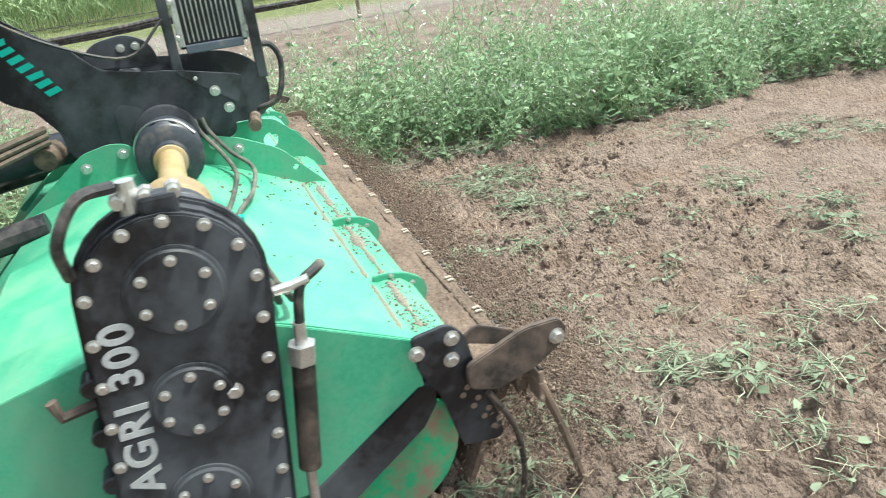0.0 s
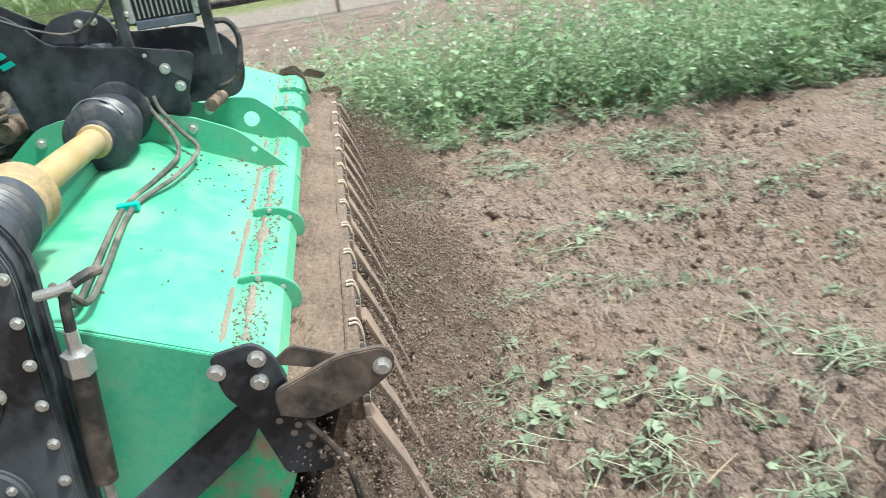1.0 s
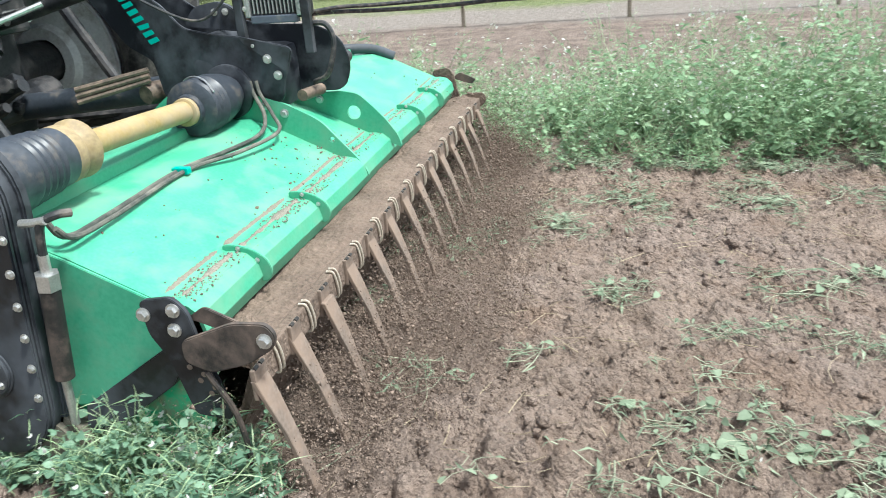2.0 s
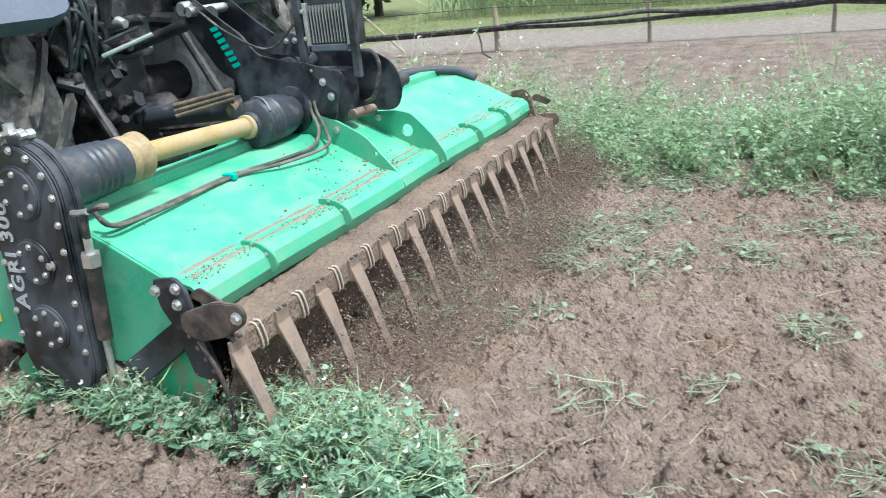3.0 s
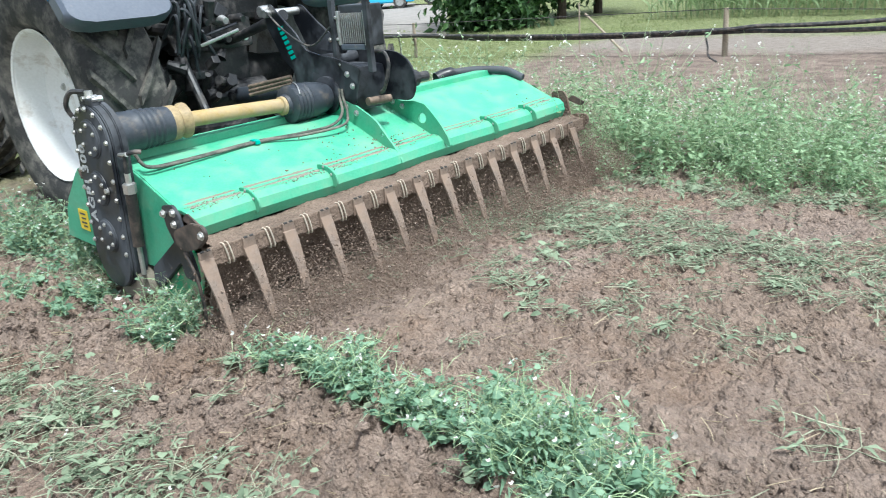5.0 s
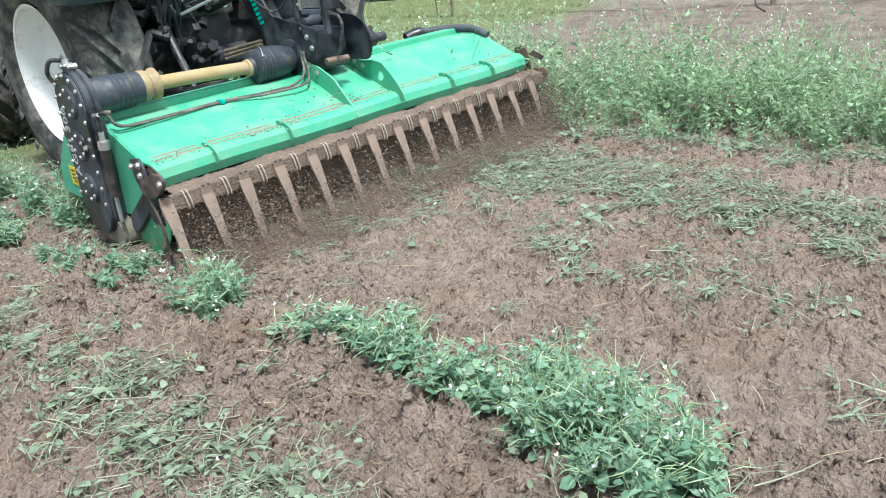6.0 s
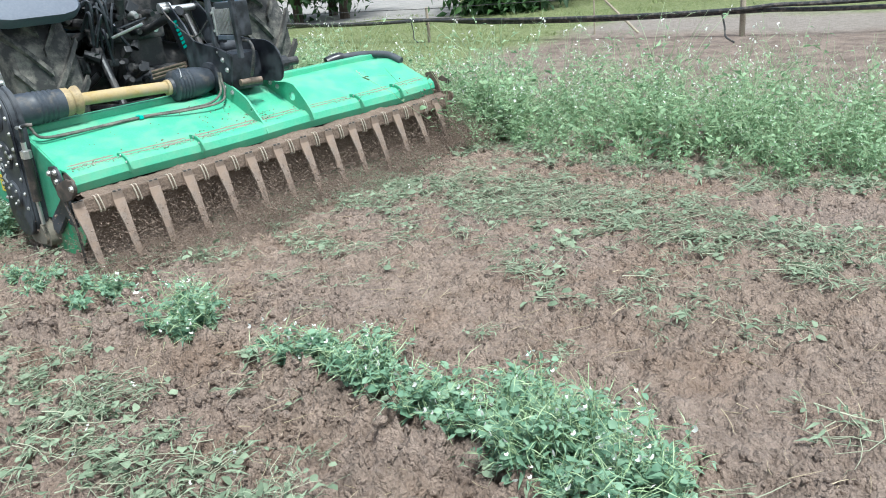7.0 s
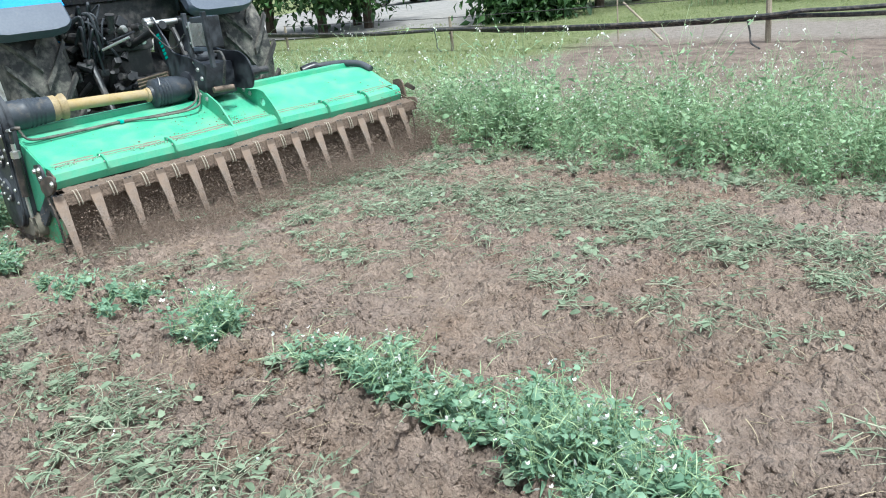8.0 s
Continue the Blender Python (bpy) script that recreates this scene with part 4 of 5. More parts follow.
FRONT = [(0.5, 0.74), (0.6, 0.74), (0.687, 0.81), (0.742, 0.818), (0.83, 0.8), (0.88, 0.765), (1.16, 0.55), (1.1, 0.52), (0.7, 0.66), (0.4, 0.62), (0.1, 0.53)]
BRACKETS = ((1.4, [(-0.03, 0.44), (-0.02, 0.475), (0.02, 0.53), (0.075, 0.588), (0.15, 0.672), (0.19, 0.698), (0.3, 0.752), (0.42, 0.79)], (0.115, 0.6), ((0.39, 0.748), (0.308, 0.714), (0.7, 0.778), (0.829, 0.75))),
            (1.78, [(-0.068, 0.46), (-0.05, 0.52), (0.0, 0.59), (0.06, 0.655), (0.12, 0.71), (0.2, 0.725), (0.32, 0.72), (0.42, 0.76)], (0.148, 0.625), ((0.305, 0.69), (0.385, 0.715), (0.72, 0.775))))
for x, rear, hole, studs in BRACKETS:
    part("bracket_plate", pierced(rounded(rear + FRONT, 0.02), x - 0.007, x + 0.007, hole, 0.012 if x < 1.5 else 0.032), M_GREEN, tiller)
    for y, z in studs:
        bolt(tiller, x - 0.008, y, z, 0.014)

SIDE = [(0.1, 0.535), (0.345, 0.646), (0.46, 0.692), (0.74, 0.702), (0.97, 0.647), (1.06, 0.6), (1.27, 0.38), (1.33, 0.21), (0.87, 0.19), (0.36, 0.2), (0.085, 0.405)]
for x, m in ((0.045, 1), (3.105, 1)):
    part("side_plate", plate(SIDE, x - 0.005, x + 0.005, 0.002), M_GREEN, tiller)
    part("skid_plate", plate(rounded([(0.03, 0.36), (0.3, 0.21), (0.9, 0.2), (1.1, 0.06), (0.95, -0.03), (0.25, -0.03), (0.06, 0.08), (0.0, 0.2)], 0.08), x + 0.02, x + 0.028, 0.002), M_GREEN_DIRTY, tiller, "soil-smeared green skid plate")
    part("edge_bar", plate([(0.06, 0.40), (0.1, 0.405), (0.4, 0.2), (0.42, 0.12), (0.36, 0.1), (0.1, 0.29), (0.06, 0.35)], x - 0.012, x + 0.016, 0.003), M_BLACK, tiller)
sticker = part("warning_sticker", plate([(1.03, 0.28), (1.13, 0.285), (1.12, 0.4), (1.02, 0.395)], 0.035, 0.038, 0), M_STICKER, tiller, "yellow warning sticker")
for z, w in ((0.37, 0.06), (0.345, 0.05), (0.32, 0.06), (0.3, 0.045)):
    part("print_bar", plate([(1.045, z), (1.045 + w, z), (1.045 + w, z + 0.009), (1.045, z + 0.009)], 0.0335, 0.0345, 0), M_BLACK, sticker)


def build_hood_sticker():
    bm = bmesh.new()
    a = [bm.verts.new((x, y, 0.7 - (y - 0.74) * 0.3077 + 0.004 * math.sin(x * 4.3 + y * 5) + 0.007)) for x, y in ((0.09, 0.925), (0.43, 0.92), (0.43, 0.985), (0.09, 0.98))]
    bm.faces.new(a)
    top = bmesh.ops.extrude_face_region(bm, geom=bm.faces[:])
    bmesh.ops.translate(bm, vec=(0, 0, 0.0015), verts=[v for v in top["geom"] if isinstance(v, bmesh.types.BMVert)])
    part("warning_sticker", bm, M_STICKER, tiller, "worn yellow warning sticker")
    part("skid_shoe", plate(rounded([(0.42, 0.02), (0.4, 0.12), (0.47, 0.2), (0.62, 0.2), (0.7, 0.1), (0.66, 0.0)], 0.05), -0.02, 0.1, 0.02), M_SMEAR, tiller, "skid shoe smeared with dry soil", True, 50)


build_hood_sticker()


def build_gear_case():
    top, bot, r = Vector((0.566, 0.825)), Vector((0.621, 0.25)), 0.174
    ax = (bot - top).normalized()
    nx = Vector((-ax.y, ax.x))

    def outline(q, k=14):
        pts = []
        for j in range(k + 1):
            a = math.pi * j / k
            pts.append(tuple(top + nx * math.cos(a) * q - ax * math.sin(a) * q))
        for j in range(k + 1):
            a = math.pi * j / k
            pts.append(tuple(bot - nx * math.cos(a) * q + ax * math.sin(a) * q))
        return pts

    case = part("gear_case", plate(outline(r), -0.035, 0.04, 0.006), M_BLACK, tiller, "black side drive case with bolted covers", True, 25)
    part("case_cover", plate(outline(r - 0.004), -0.054, -0.039, 0.004), M_BLACK, case, smooth=True, sharp=25)
    part("case_flange", plate(outline(r + 0.012), 0.0, 0.03, 0.005), M_BLACK, case, smooth=True, sharp=25)
    for c, q in (((0.562, 0.84), 0.088), ((0.585, 0.598), 0.08), ((0.607, 0.355), 0.08)):
        cap = part("bearing_cover", lathe([(0.0, q), (-0.008, q), (-0.012, q - 0.004), (-0.013, q * 0.3), (-0.0135, 0.001)], (-0.055, *c), 40), M_BLACK, case, smooth=True)
        for j in range(6):
            a = 2 * math.pi * j / 6 + 0.62
            bolt(cap, -0.067, c[0] + math.cos(a) * q * 0.76, c[1] + math.sin(a) * q * 0.76, 0.0085)
        part("cover_rim", lathe([(0.0, q + 0.007), (-0.004, q + 0.006), (-0.005, q + 0.001)], (-0.0552, *c), 40), M_BLACK, case, smooth=True)
    ln = (bot - top).length
    q = r - 0.017
    for j in range(7):
        a = math.pi * (j + 0.3) / 6.6
        p = top + nx * math.cos(a) * q - ax * math.sin(a) * q
        bolt(case, -0.056, p.x, p.y, 0.0098)
    for s in (-1, 1):
        for j in range(6):
            p = top + ax * ln * (0.12 + 0.16 * j) + nx * q * s
            bolt(case, -0.056, p.x, p.y, 0.0098)
    for j in range(4):
        p = top + ax * ln * (0.3 + 0.2 * j) + nx * (r + 0.006)
        part("lobe", lathe([(0.02, 0.022), (-0.03, 0.022), (-0.034, 0.018)], (0, p.x, p.y), 14), M_BLACK, case, smooth=True)
    bolt(case, -0.056, 0.507, 0.595, 0.014)
    # lettering that runs up the case
    def glyph_mesh(text):
        cu = bpy.data.curves.new("lettering", "FONT")
        cu.body, cu.size, cu.extrude, cu.space_character, cu.offset = text, 0.082, 0.0008, 1.12, 0.0022
        tmp = new("lettering", cu)
        me = bpy.data.meshes.new_from_object(tmp.evaluated_get(bpy.context.evaluated_depsgraph_get()))
        bpy.data.objects.remove(tmp)
        return me

    words = "AGRI 300"
    whole = [v.co.x for v in glyph_mesh(words).vertices]
    lo, k = min(whole), 0.392 / (max(whole) - min(whole))
    for i, ch in enumerate(words):
        if ch == " ":
            continue
        me = glyph_mesh(ch)
        right = max(v.co.x for v in glyph_mesh(words[:i + 1]).vertices)
        shift = right - max(v.co.x for v in me.vertices)
        for v in me.vertices:
            u, w, d = (v.co.x + shift - lo) * k, v.co.y * k, v.co.z
            v.co = (-0.0555 - d, 0.672 + w - 0.09 * (u - 0.2), 0.412 + u)
        me.materials.clear()
        me.materials.append(M_WHITE_PAINT)
        t = new("letter", me)
        t.parent = case
        tagged(t, "worn white letter on the black case")
    # valve block and hose on top
    part("valve", box((-0.01, 0.55, 1.0), (0.05, 0.07, 0.05), 0.008), M_BLACK, case)
    for y in (0.52, 0.57, 0.62):
        part("fitting", lathe([(-0.03, 0.012), (-0.005, 0.012), (-0.005, 0.016), (0.02, 0.016)], (0.0, y, 1.02), 8), M_STEEL, case)
    part("filler_neck", tube([(0.0, 0.6, 0.98), (0.0, 0.6, 1.055)], [0.022, 0.018], 12), M_STEEL, case)
    part("breather_hose", tube(spline([(-0.01, 0.62, 1.05), (-0.05, 0.68, 1.05), (-0.06, 0.73, 0.98), (-0.02, 0.735, 0.9)], 6), 0.012, 8), M_RUBBER, case, smooth=True)
    part("drain_tap", tube([(0.0, 0.77, 0.62), (-0.02, 0.83, 0.62), (-0.02, 0.84, 0.66)], 0.012, 8), M_BLACK_DIRTY, case)
    return case


build_gear_case()


def build_cylinder():
    """The hydraulic ram beside the case, with its hose."""
    c = part("ram", tube([(-0.02, 0.355, 0.6), (-0.02, 0.39, 0.33)], 0.026, 18), M_BLACK_DIRTY, tiller, "slim hydraulic ram", True)
    part("ram_nut", tube([(-0.02, 0.351, 0.64), (-0.02, 0.356, 0.595)], 0.031, 6), M_STEEL, c)
    part("ram_neck", tube([(-0.02, 0.347, 0.69), (-0.02, 0.351, 0.635)], 0.014, 12), M_STEEL, c)
    part("rod", tube([(-0.02, 0.39, 0.34), (-0.02, 0.4, 0.18)], 0.012, 12), M_STEEL, c)
    part("hose", tube(spline([(-0.02, 0.346, 0.685), (-0.02, 0.338, 0.74), (-0.018, 0.325, 0.775), (0.0, 0.29, 0.79), (0.03, 0.275, 0.785)], 6), 0.0115, 10), M_RUBBER, c, smooth=True)
    part("hose_end", tube([(-0.02, 0.31, 0.782), (-0.02, 0.345, 0.775), (-0.02, 0.385, 0.772)], 0.011, 10), M_STEEL, c)


build_cylinder()


def build_arm(x, s, caked=False):
    """The slotted hanger and the arm that carries the tine bar."""
    hang = part("hanger", plate(rounded([(0.115, 0.565), (0.02, 0.578), (-0.015, 0.54), (-0.035, 0.436), (-0.085, 0.27), (-0.085, 0.225), (0.02, 0.235), (0.062, 0.4), (0.105, 0.47)], 0.02), x - 0.012, x + 0.004, 0.002), M_CRUST if caked else M_BLACK, tiller, "slotted hanger caked with soil" if caked else "black slotted hanger with bolt holes")
    for y, z in ((0.106, 0.528), (0.019, 0.543), (0.026, 0.488)):
        bolt(hang, x - 0.012 if s < 0 else x + 0.005, y, z, 0.0145, s)
    for k in range(8):
        y, z = -0.005 - 0.012 * k + (0.025 if k % 2 else 0), 0.4 - 0.019 * k
        part("hole", lathe([(-0.001, 0.008), (0.0, 0.008)], (x - 0.0125, y, z), 10), M_TINE, hang)
    arm = part("arm", plate(rounded([(0.0, 0.47), (-0.149, 0.528), (-0.24, 0.53), (-0.262, 0.5), (-0.252, 0.465), (-0.176, 0.415), (-0.072, 0.385), (-0.0, 0.41)], 0.02), x - 0.04, x - 0.022, 0.003), M_CRUST if caked else M_BLACK_DIRTY, tiller, "soil-smeared black arm")
    if caked:
        arm.matrix_basis = pose(-0.02, 0.04, -0.1)
    bolt(arm, x - 0.04 if s < 0 else x - 0.02, -0.232, 0.486, 0.015, s)
    part("link_plate", plate(rounded([(-0.05, 0.545), (-0.15, 0.5), (-0.12, 0.47), (0.0, 0.51)], 0.015), x + 0.01, x + 0.02, 0.002), M_BLACK_DIRTY, tiller)
    part("curved_guard", tube(spline([(x - 0.03, -0.05, 0.38), (x - 0.03, -0.11, 0.26), (x - 0.03, -0.125, 0.12), (x - 0.03, -0.11, 0.02)], 5), 0.008, 8), M_BLACK_DIRTY, tiller, smooth=True)


build_arm(0.0, -1)
build_arm(3.15, 1, True)


def build_tines():
    # levelling board under the hood with soil riding on it
    rng = np.random.RandomState(17)
    g = bmesh.new()
    rows = []
    prof = [(0.02, 0.40), (-0.03, 0.405), (-0.07, 0.41), (-0.11, 0.408), (-0.14, 0.404), (-0.165, 0.396)]
    fine = [(y0 + (y1 - y0) * u, z0 + (z1 - z0) * u) for (y0, z0), (y1, z1) in zip(prof, prof[1:]) for u in (0, 0.25, 0.5, 0.75)] + [prof[-1]]
    for i in range(300):
        x = 0.05 + 3.05 * i / 299
        row = []
        for y, z in fine:
            lump = 0.02 * float(vnoise(np.array(x * 7), np.array(y * 7))) + 0.016 * abs(float(vnoise(np.array(x * 24), np.array(y * 24 + 3)))) + 0.0025 * rng.normal()
            row.append(g.verts.new((x, y + 0.3 * lump, z - 0.008 + lump)))
        rows.append(row)
    for a, b in zip(rows, rows[1:]):
        for j in range(len(fine) - 1):
            g.faces.new((a[j], b[j], b[j + 1], a[j + 1]))
    part("soil_crust", g, M_CRUST, tiller, "soil riding on the levelling board", True, 80)
    part("levelling_board", plate([(0.02, 0.385), (-0.145, 0.35), (-0.15, 0.335), (-0.02, 0.06), (-0.005, 0.06), (-0.12, 0.34), (0.02, 0.37)], 0.06, 3.1, 0), M_CRUST, tiller, "steel board fully caked with soil")
    part("tine_bar", box((CX + 0.02, -0.162, 0.357), (3.1, 0.036, 0.084), 0.008), M_CRUST, tiller)
    blade = None
    for i, x in enumerate(TINE_X):
        if blade is None:
            bm = bmesh.new()
            rows = []
            for u, y, z, w in ((0, 0, 0.37, 0.034), (1, -0.02, 0.32, 0.034), (2, -0.06, 0.21, 0.025), (3, -0.095, 0.09, 0.021), (4, -0.12, -0.005, 0.018)):
                rows.append([bm.verts.new((dx, -0.182 + y + dy, z)) for dx, dy in ((-w, 0.007), (w, 0.007), (w, -0.007), (-w, -0.007))])
            for a, b in zip(rows, rows[1:]):
                for k in range(4):
                    bm.faces.new((a[k], a[(k + 1) % 4], b[(k + 1) % 4], b[k]))
            bm.faces.new(rows[0])
            bm.faces.new(rows[-1][::-1])
            bmesh.ops.recalc_face_normals(bm, faces=bm.faces)
            bmesh.ops.bevel(bm, geom=bm.edges[:], offset=0.002, segments=1, affect="EDGES")
            blade = part("tine", bm, M_TINE, tiller, "flat dusty steel levelling tine")
            clamp = part("tine_clamp", box((0, -0.184, 0.357), (0.066, 0.014, 0.088), 0.004), M_TINE, tiller)
            coil = part("spring_wire", tube(spline([(-0.004, -0.16, 0.404), (-0.002, -0.18, 0.4), (0.006, -0.187, 0.357), (0.014, -0.182, 0.312), (0.014, -0.165, 0.308)], 4), 0.0042, 8), M_COIL, tiller, "pale spring wire bent over the tine bar", True)
            stud = part("clamp_bolt", lathe([(-0.009, 0.006), (0.009, 0.006)], (0, -0.187, 0.4), 6), M_BLACK_DIRTY, tiller)
            stud.matrix_basis = pose(x - 0.016, 0, 0)
            share("clamp_bolt", stud, tiller, pose(x + 0.016, 0, 0))
            blade.matrix_basis = clamp.matrix_basis = pose(x, 0, 0)
            coil.matrix_basis = pose(x + 0.1, 0, 0)
            ds = (0.122,)
        else:
            share("tine", blade, tiller, pose(x, 0, 0, random.uniform(-2.5, 2.5), 0, random.uniform(-2, 2)))
            share("tine_clamp", clamp, tiller, pose(x, 0, 0))
            for d in (-0.016, 0.016):
                share("clamp_bolt", stud, tiller, pose(x + d, 0, 0))
            ds = (0.102, 0.124)
        if i < 13:
            for d in ds:
                share("spring_wire", coil, tiller, pose(x + d, 0, 0))
    # the rotor under the hood
    rotor = part("rotor", lathe([(0.08, 0.07), (3.05, 0.07)], (0, 0.61, 0.26), 16), M_GREASE, tiller)
    b0 = None
    for i in range(24):
        m = pose(0.15 + i * 0.122, 0.61, 0.26, i * 73)
        if b0 is None:
            b0 = part("blade", tube([(0, 0, 0.05), (0, 0.02, 0.16), (0, 0.09, 0.22)], [0.03, 0.028, 0.015], 4), M_TINE, rotor)
            b0.matrix_basis = m
        else:
            share("blade", b0, rotor, m)


build_tines()


def build_drive():
    """The side drive shaft with its guards."""
    y, z = 0.54, 0.84
    bell = part("shaft_bell", lathe([(0.035, 0.07), (0.04, 0.1), (0.1, 0.102), (0.14, 0.098), (0.15, 0.103), (0.17, 0.095), (0.18, 0.101), (0.2, 0.093), (0.21, 0.099), (0.23, 0.091), (0.24, 0.097), (0.26, 0.089), (0.27, 0.095), (0.29, 0.088), (0.33, 0.088)], (0, y, z), 36), M_BELL, tiller, "ribbed dark plastic shaft guard", True, 50)
    part("collar", lathe([(0.32, 0.083), (0.335, 0.088), (0.37, 0.087), (0.385, 0.072), (0.415, 0.09), (0.43, 0.09), (0.435, 0.05)], (0, y, z), 36), M_COLLAR, bell, "dusty ochre guard collar", True)
    part("shaft_tube", tube([(0.42, y, z), (0.75, y, z - 0.015), (1.12, y, z - 0.035)], [0.04, 0.04, 0.039], 24), M_YELLOW, tiller, "dusty yellow drive shaft tube", True)
    b2 = part("shaft_bell", lathe([(1.05, 0.045), (1.055, 0.058), (1.075, 0.062), (1.08, 0.09), (1.09, 0.106), (1.105, 0.098), (1.115, 0.107), (1.13, 0.099), (1.14, 0.108), (1.155, 0.1), (1.165, 0.109), (1.18, 0.101), (1.19, 0.109), (1.205, 0.102), (1.24, 0.106), (1.32, 0.092), (1.385, 0.07)], (0, y, z - 0.035), 36), M_BELL, tiller, "ribbed dark plastic shaft guard", True, 50)
    part("collar_ring", lathe([(1.03, 0.044), (1.035, 0.053), (1.075, 0.053)], (0, y, z - 0.035), 24), M_YELLOW, b2, smooth=True)
    chain = [(1.15 + 0.02 * i, y + 0.11 * math.sin(i * 0.5), z - 0.035 + 0.112 * math.cos(i * 0.5)) for i in range(-2, 5)]
    part("chain", tube(spline(chain, 4), 0.004, 6), M_STEEL, b2)
    # hoses over the hood, tied by a clip
    for d, r, e in ((0.0, 0.0085, 0.0), (0.028, 0.008, 0.035)):
        part("hydraulic_hose", tube(spline([(0.05, 0.38 - d, 0.76 - d), (0.1, 0.37 - d, 0.69), (0.3, 0.39 - d, 0.675), (0.735, 0.42 - d, 0.672), (1.0, 0.38 - d - e, 0.665), (1.22 + e, 0.345 - d - e, 0.672), (1.335 + e * 0.5, 0.37 - d, 0.72), (1.38, 0.425 - d, 0.8), (1.39, 0.44 - d, 0.85)], 8), r, 8), M_DUSTY_HOSE, tiller, "dusty black hydraulic hose", True)
    part("hose_clip", box((0.735, 0.405, 0.674), (0.028, 0.06, 0.024), 0.004), M_TEAL, tiller)


build_drive()


def build_headstock():
    H1 = rounded([(1.12, 1.345), (0.97, 1.26), (0.79, 1.165), (0.7, 1.07), (0.57, 1.04), (0.47, 1.03), (0.235, 0.976), (0.262, 0.9), (0.29, 0.84), (0.3, 0.765), (0.42, 0.75), (0.863, 0.78), (0.89, 0.94), (1.02, 1.0), (1.2, 1.2), (1.22, 1.31)], 0.03)
    bm = plate(H1, 1.395, 1.409, 0.003)
    for v in bm.verts:
        v.co.x += 0.25 * max(0, v.co.y - 0.74)
    mast = h = part("headstock", bm, M_BLACK, tiller, "black headstock and mast plate with teal lettering bars", True, 25)
    part("mast_pin", lathe([(1.44, 0.03), (1.445, 0.036), (1.53, 0.036)], (0, 1.16, 1.3), 16), M_STEEL, mast, smooth=True)
    part("gusset", plate(rounded([(0.24, 0.975), (0.46, 1.03), (0.44, 1.0), (0.27, 0.88)], 0.01), 1.388, 1.394, 0.001), M_BLACK, mast)
    part("shaft_mouth", lathe([(1.372, 0.105), (1.376, 0.112), (1.396, 0.112)], (0, 0.54, 0.81), 30), M_BLACK, mast, smooth=True)
    for y, z, r in ((0.344, 0.937, 0.014), (0.308, 0.871, 0.014), (0.4, 0.99, 0.008)):
        bolt(h, 1.387 if r > 0.01 else 1.394, y, z, r)
    H2 = rounded([(0.15, 0.74), (0.11, 0.86), (0.15, 0.97), (0.26, 1.03), (0.5, 1.04), (0.78, 1.1), (0.97, 1.23), (1.08, 1.322), (1.16, 1.322), (1.18, 1.245), (1.04, 1.0), (0.88, 0.77), (0.3, 0.74)], 0.06)
    part("headstock_far", plate(H2, 1.712, 1.726, 0.003), M_BLACK, tiller)
    part("link_eye", plate(rounded([(0.5, 1.03), (0.52, 1.12), (0.6, 1.16), (0.72, 1.14), (0.78, 1.06)], 0.04), 1.53, 1.56, 0.004), M_BLACK, tiller)
    for y in (0.57, 0.62):
        bolt(tiller, 1.529, y, 1.115, 0.011)
    part("cross_tube", tube([(1.415, 0.62, 1.0), (1.71, 0.62, 1.0)], 0.04, 14), M_BLACK, tiller, smooth=True)
    part("cross_pin", tube([(1.44, 1.12, 1.285), (1.74, 1.12, 1.285)], 0.025, 12), M_STEEL, tiller, smooth=True)
    part("gearbox", box((1.55, 0.52, 0.84), (0.3, 0.36, 0.26), 0.04), M_BLACK, tiller, "black central gearbox", True)
    part("stub", lathe([(1.74, 0.05), (1.8, 0.05), (1.8, 0.03), (1.9, 0.03)], (0, 0.2, 0.86), 14), M_GREASE, tiller)
    # name on the mast as slanted bars
    for i in range(7):
        u = i / 6.4
        y, z = 1.012 - 0.135 * u, 1.2 - 0.185 * u
        hgt = 0.062 if i in (0, 4) else 0.045
        part("name_bar", plate([(y, z), (y - 0.012, z - 0.018), (y - 0.012 - hgt, z - 0.003), (y - hgt, z + 0.014)], 1.3935 + 0.25 * (y - 0.79), 1.3945 + 0.25 * (y - 0.79), 0), M_TEAL, mast)
    # oil cooler on its posts
    for y in (0.45, 0.165):
        part("cooler_post", box((1.42, y, 1.15), (0.03, 0.035, 0.4), 0.004), M_BLACK, tiller)
    c = part("oil_cooler", box((1.5, 0.305, 1.2), (0.12, 0.235, 0.23), 0.008), M_BLACK, tiller, "small finned oil cooler in a black frame")
    for y in (0.195, 0.415):
        part("cooler_tank", box((1.435, y, 1.19), (0.03, 0.022, 0.19), 0.004), M_ALU, c)
    part("cooler_base", box((1.435, 0.305, 1.085), (0.03, 0.2, 0.03), 0.004), M_FENDER, c)
    for i in range(11):
        part("fin", box((1.432, 0.222 + 0.0166 * i, 1.19), (0.012, 0.004, 0.165), 0), M_ALU, c)
    for y, z in ((0.425, 1.25), (0.425, 1.13), (0.185, 1.25), (0.185, 1.13)):
        bolt(c, 1.419, y, z, 0.008)
    part("cooler_line", tube(spline([(1.46, 0.17, 1.06), (1.47, 0.11, 1.05), (1.47, 0.085, 0.98), (1.46, 0.12, 0.86), (1.5, 0.2, 0.82)], 6), 0.011, 8), M_RUBBER, tiller, smooth=True)
    part("drive_stub", tube([(1.42, 0.23, 0.78), (1.58, 0.21, 0.775)], 0.024, 12), M_OCHRE, tiller, smooth=True)
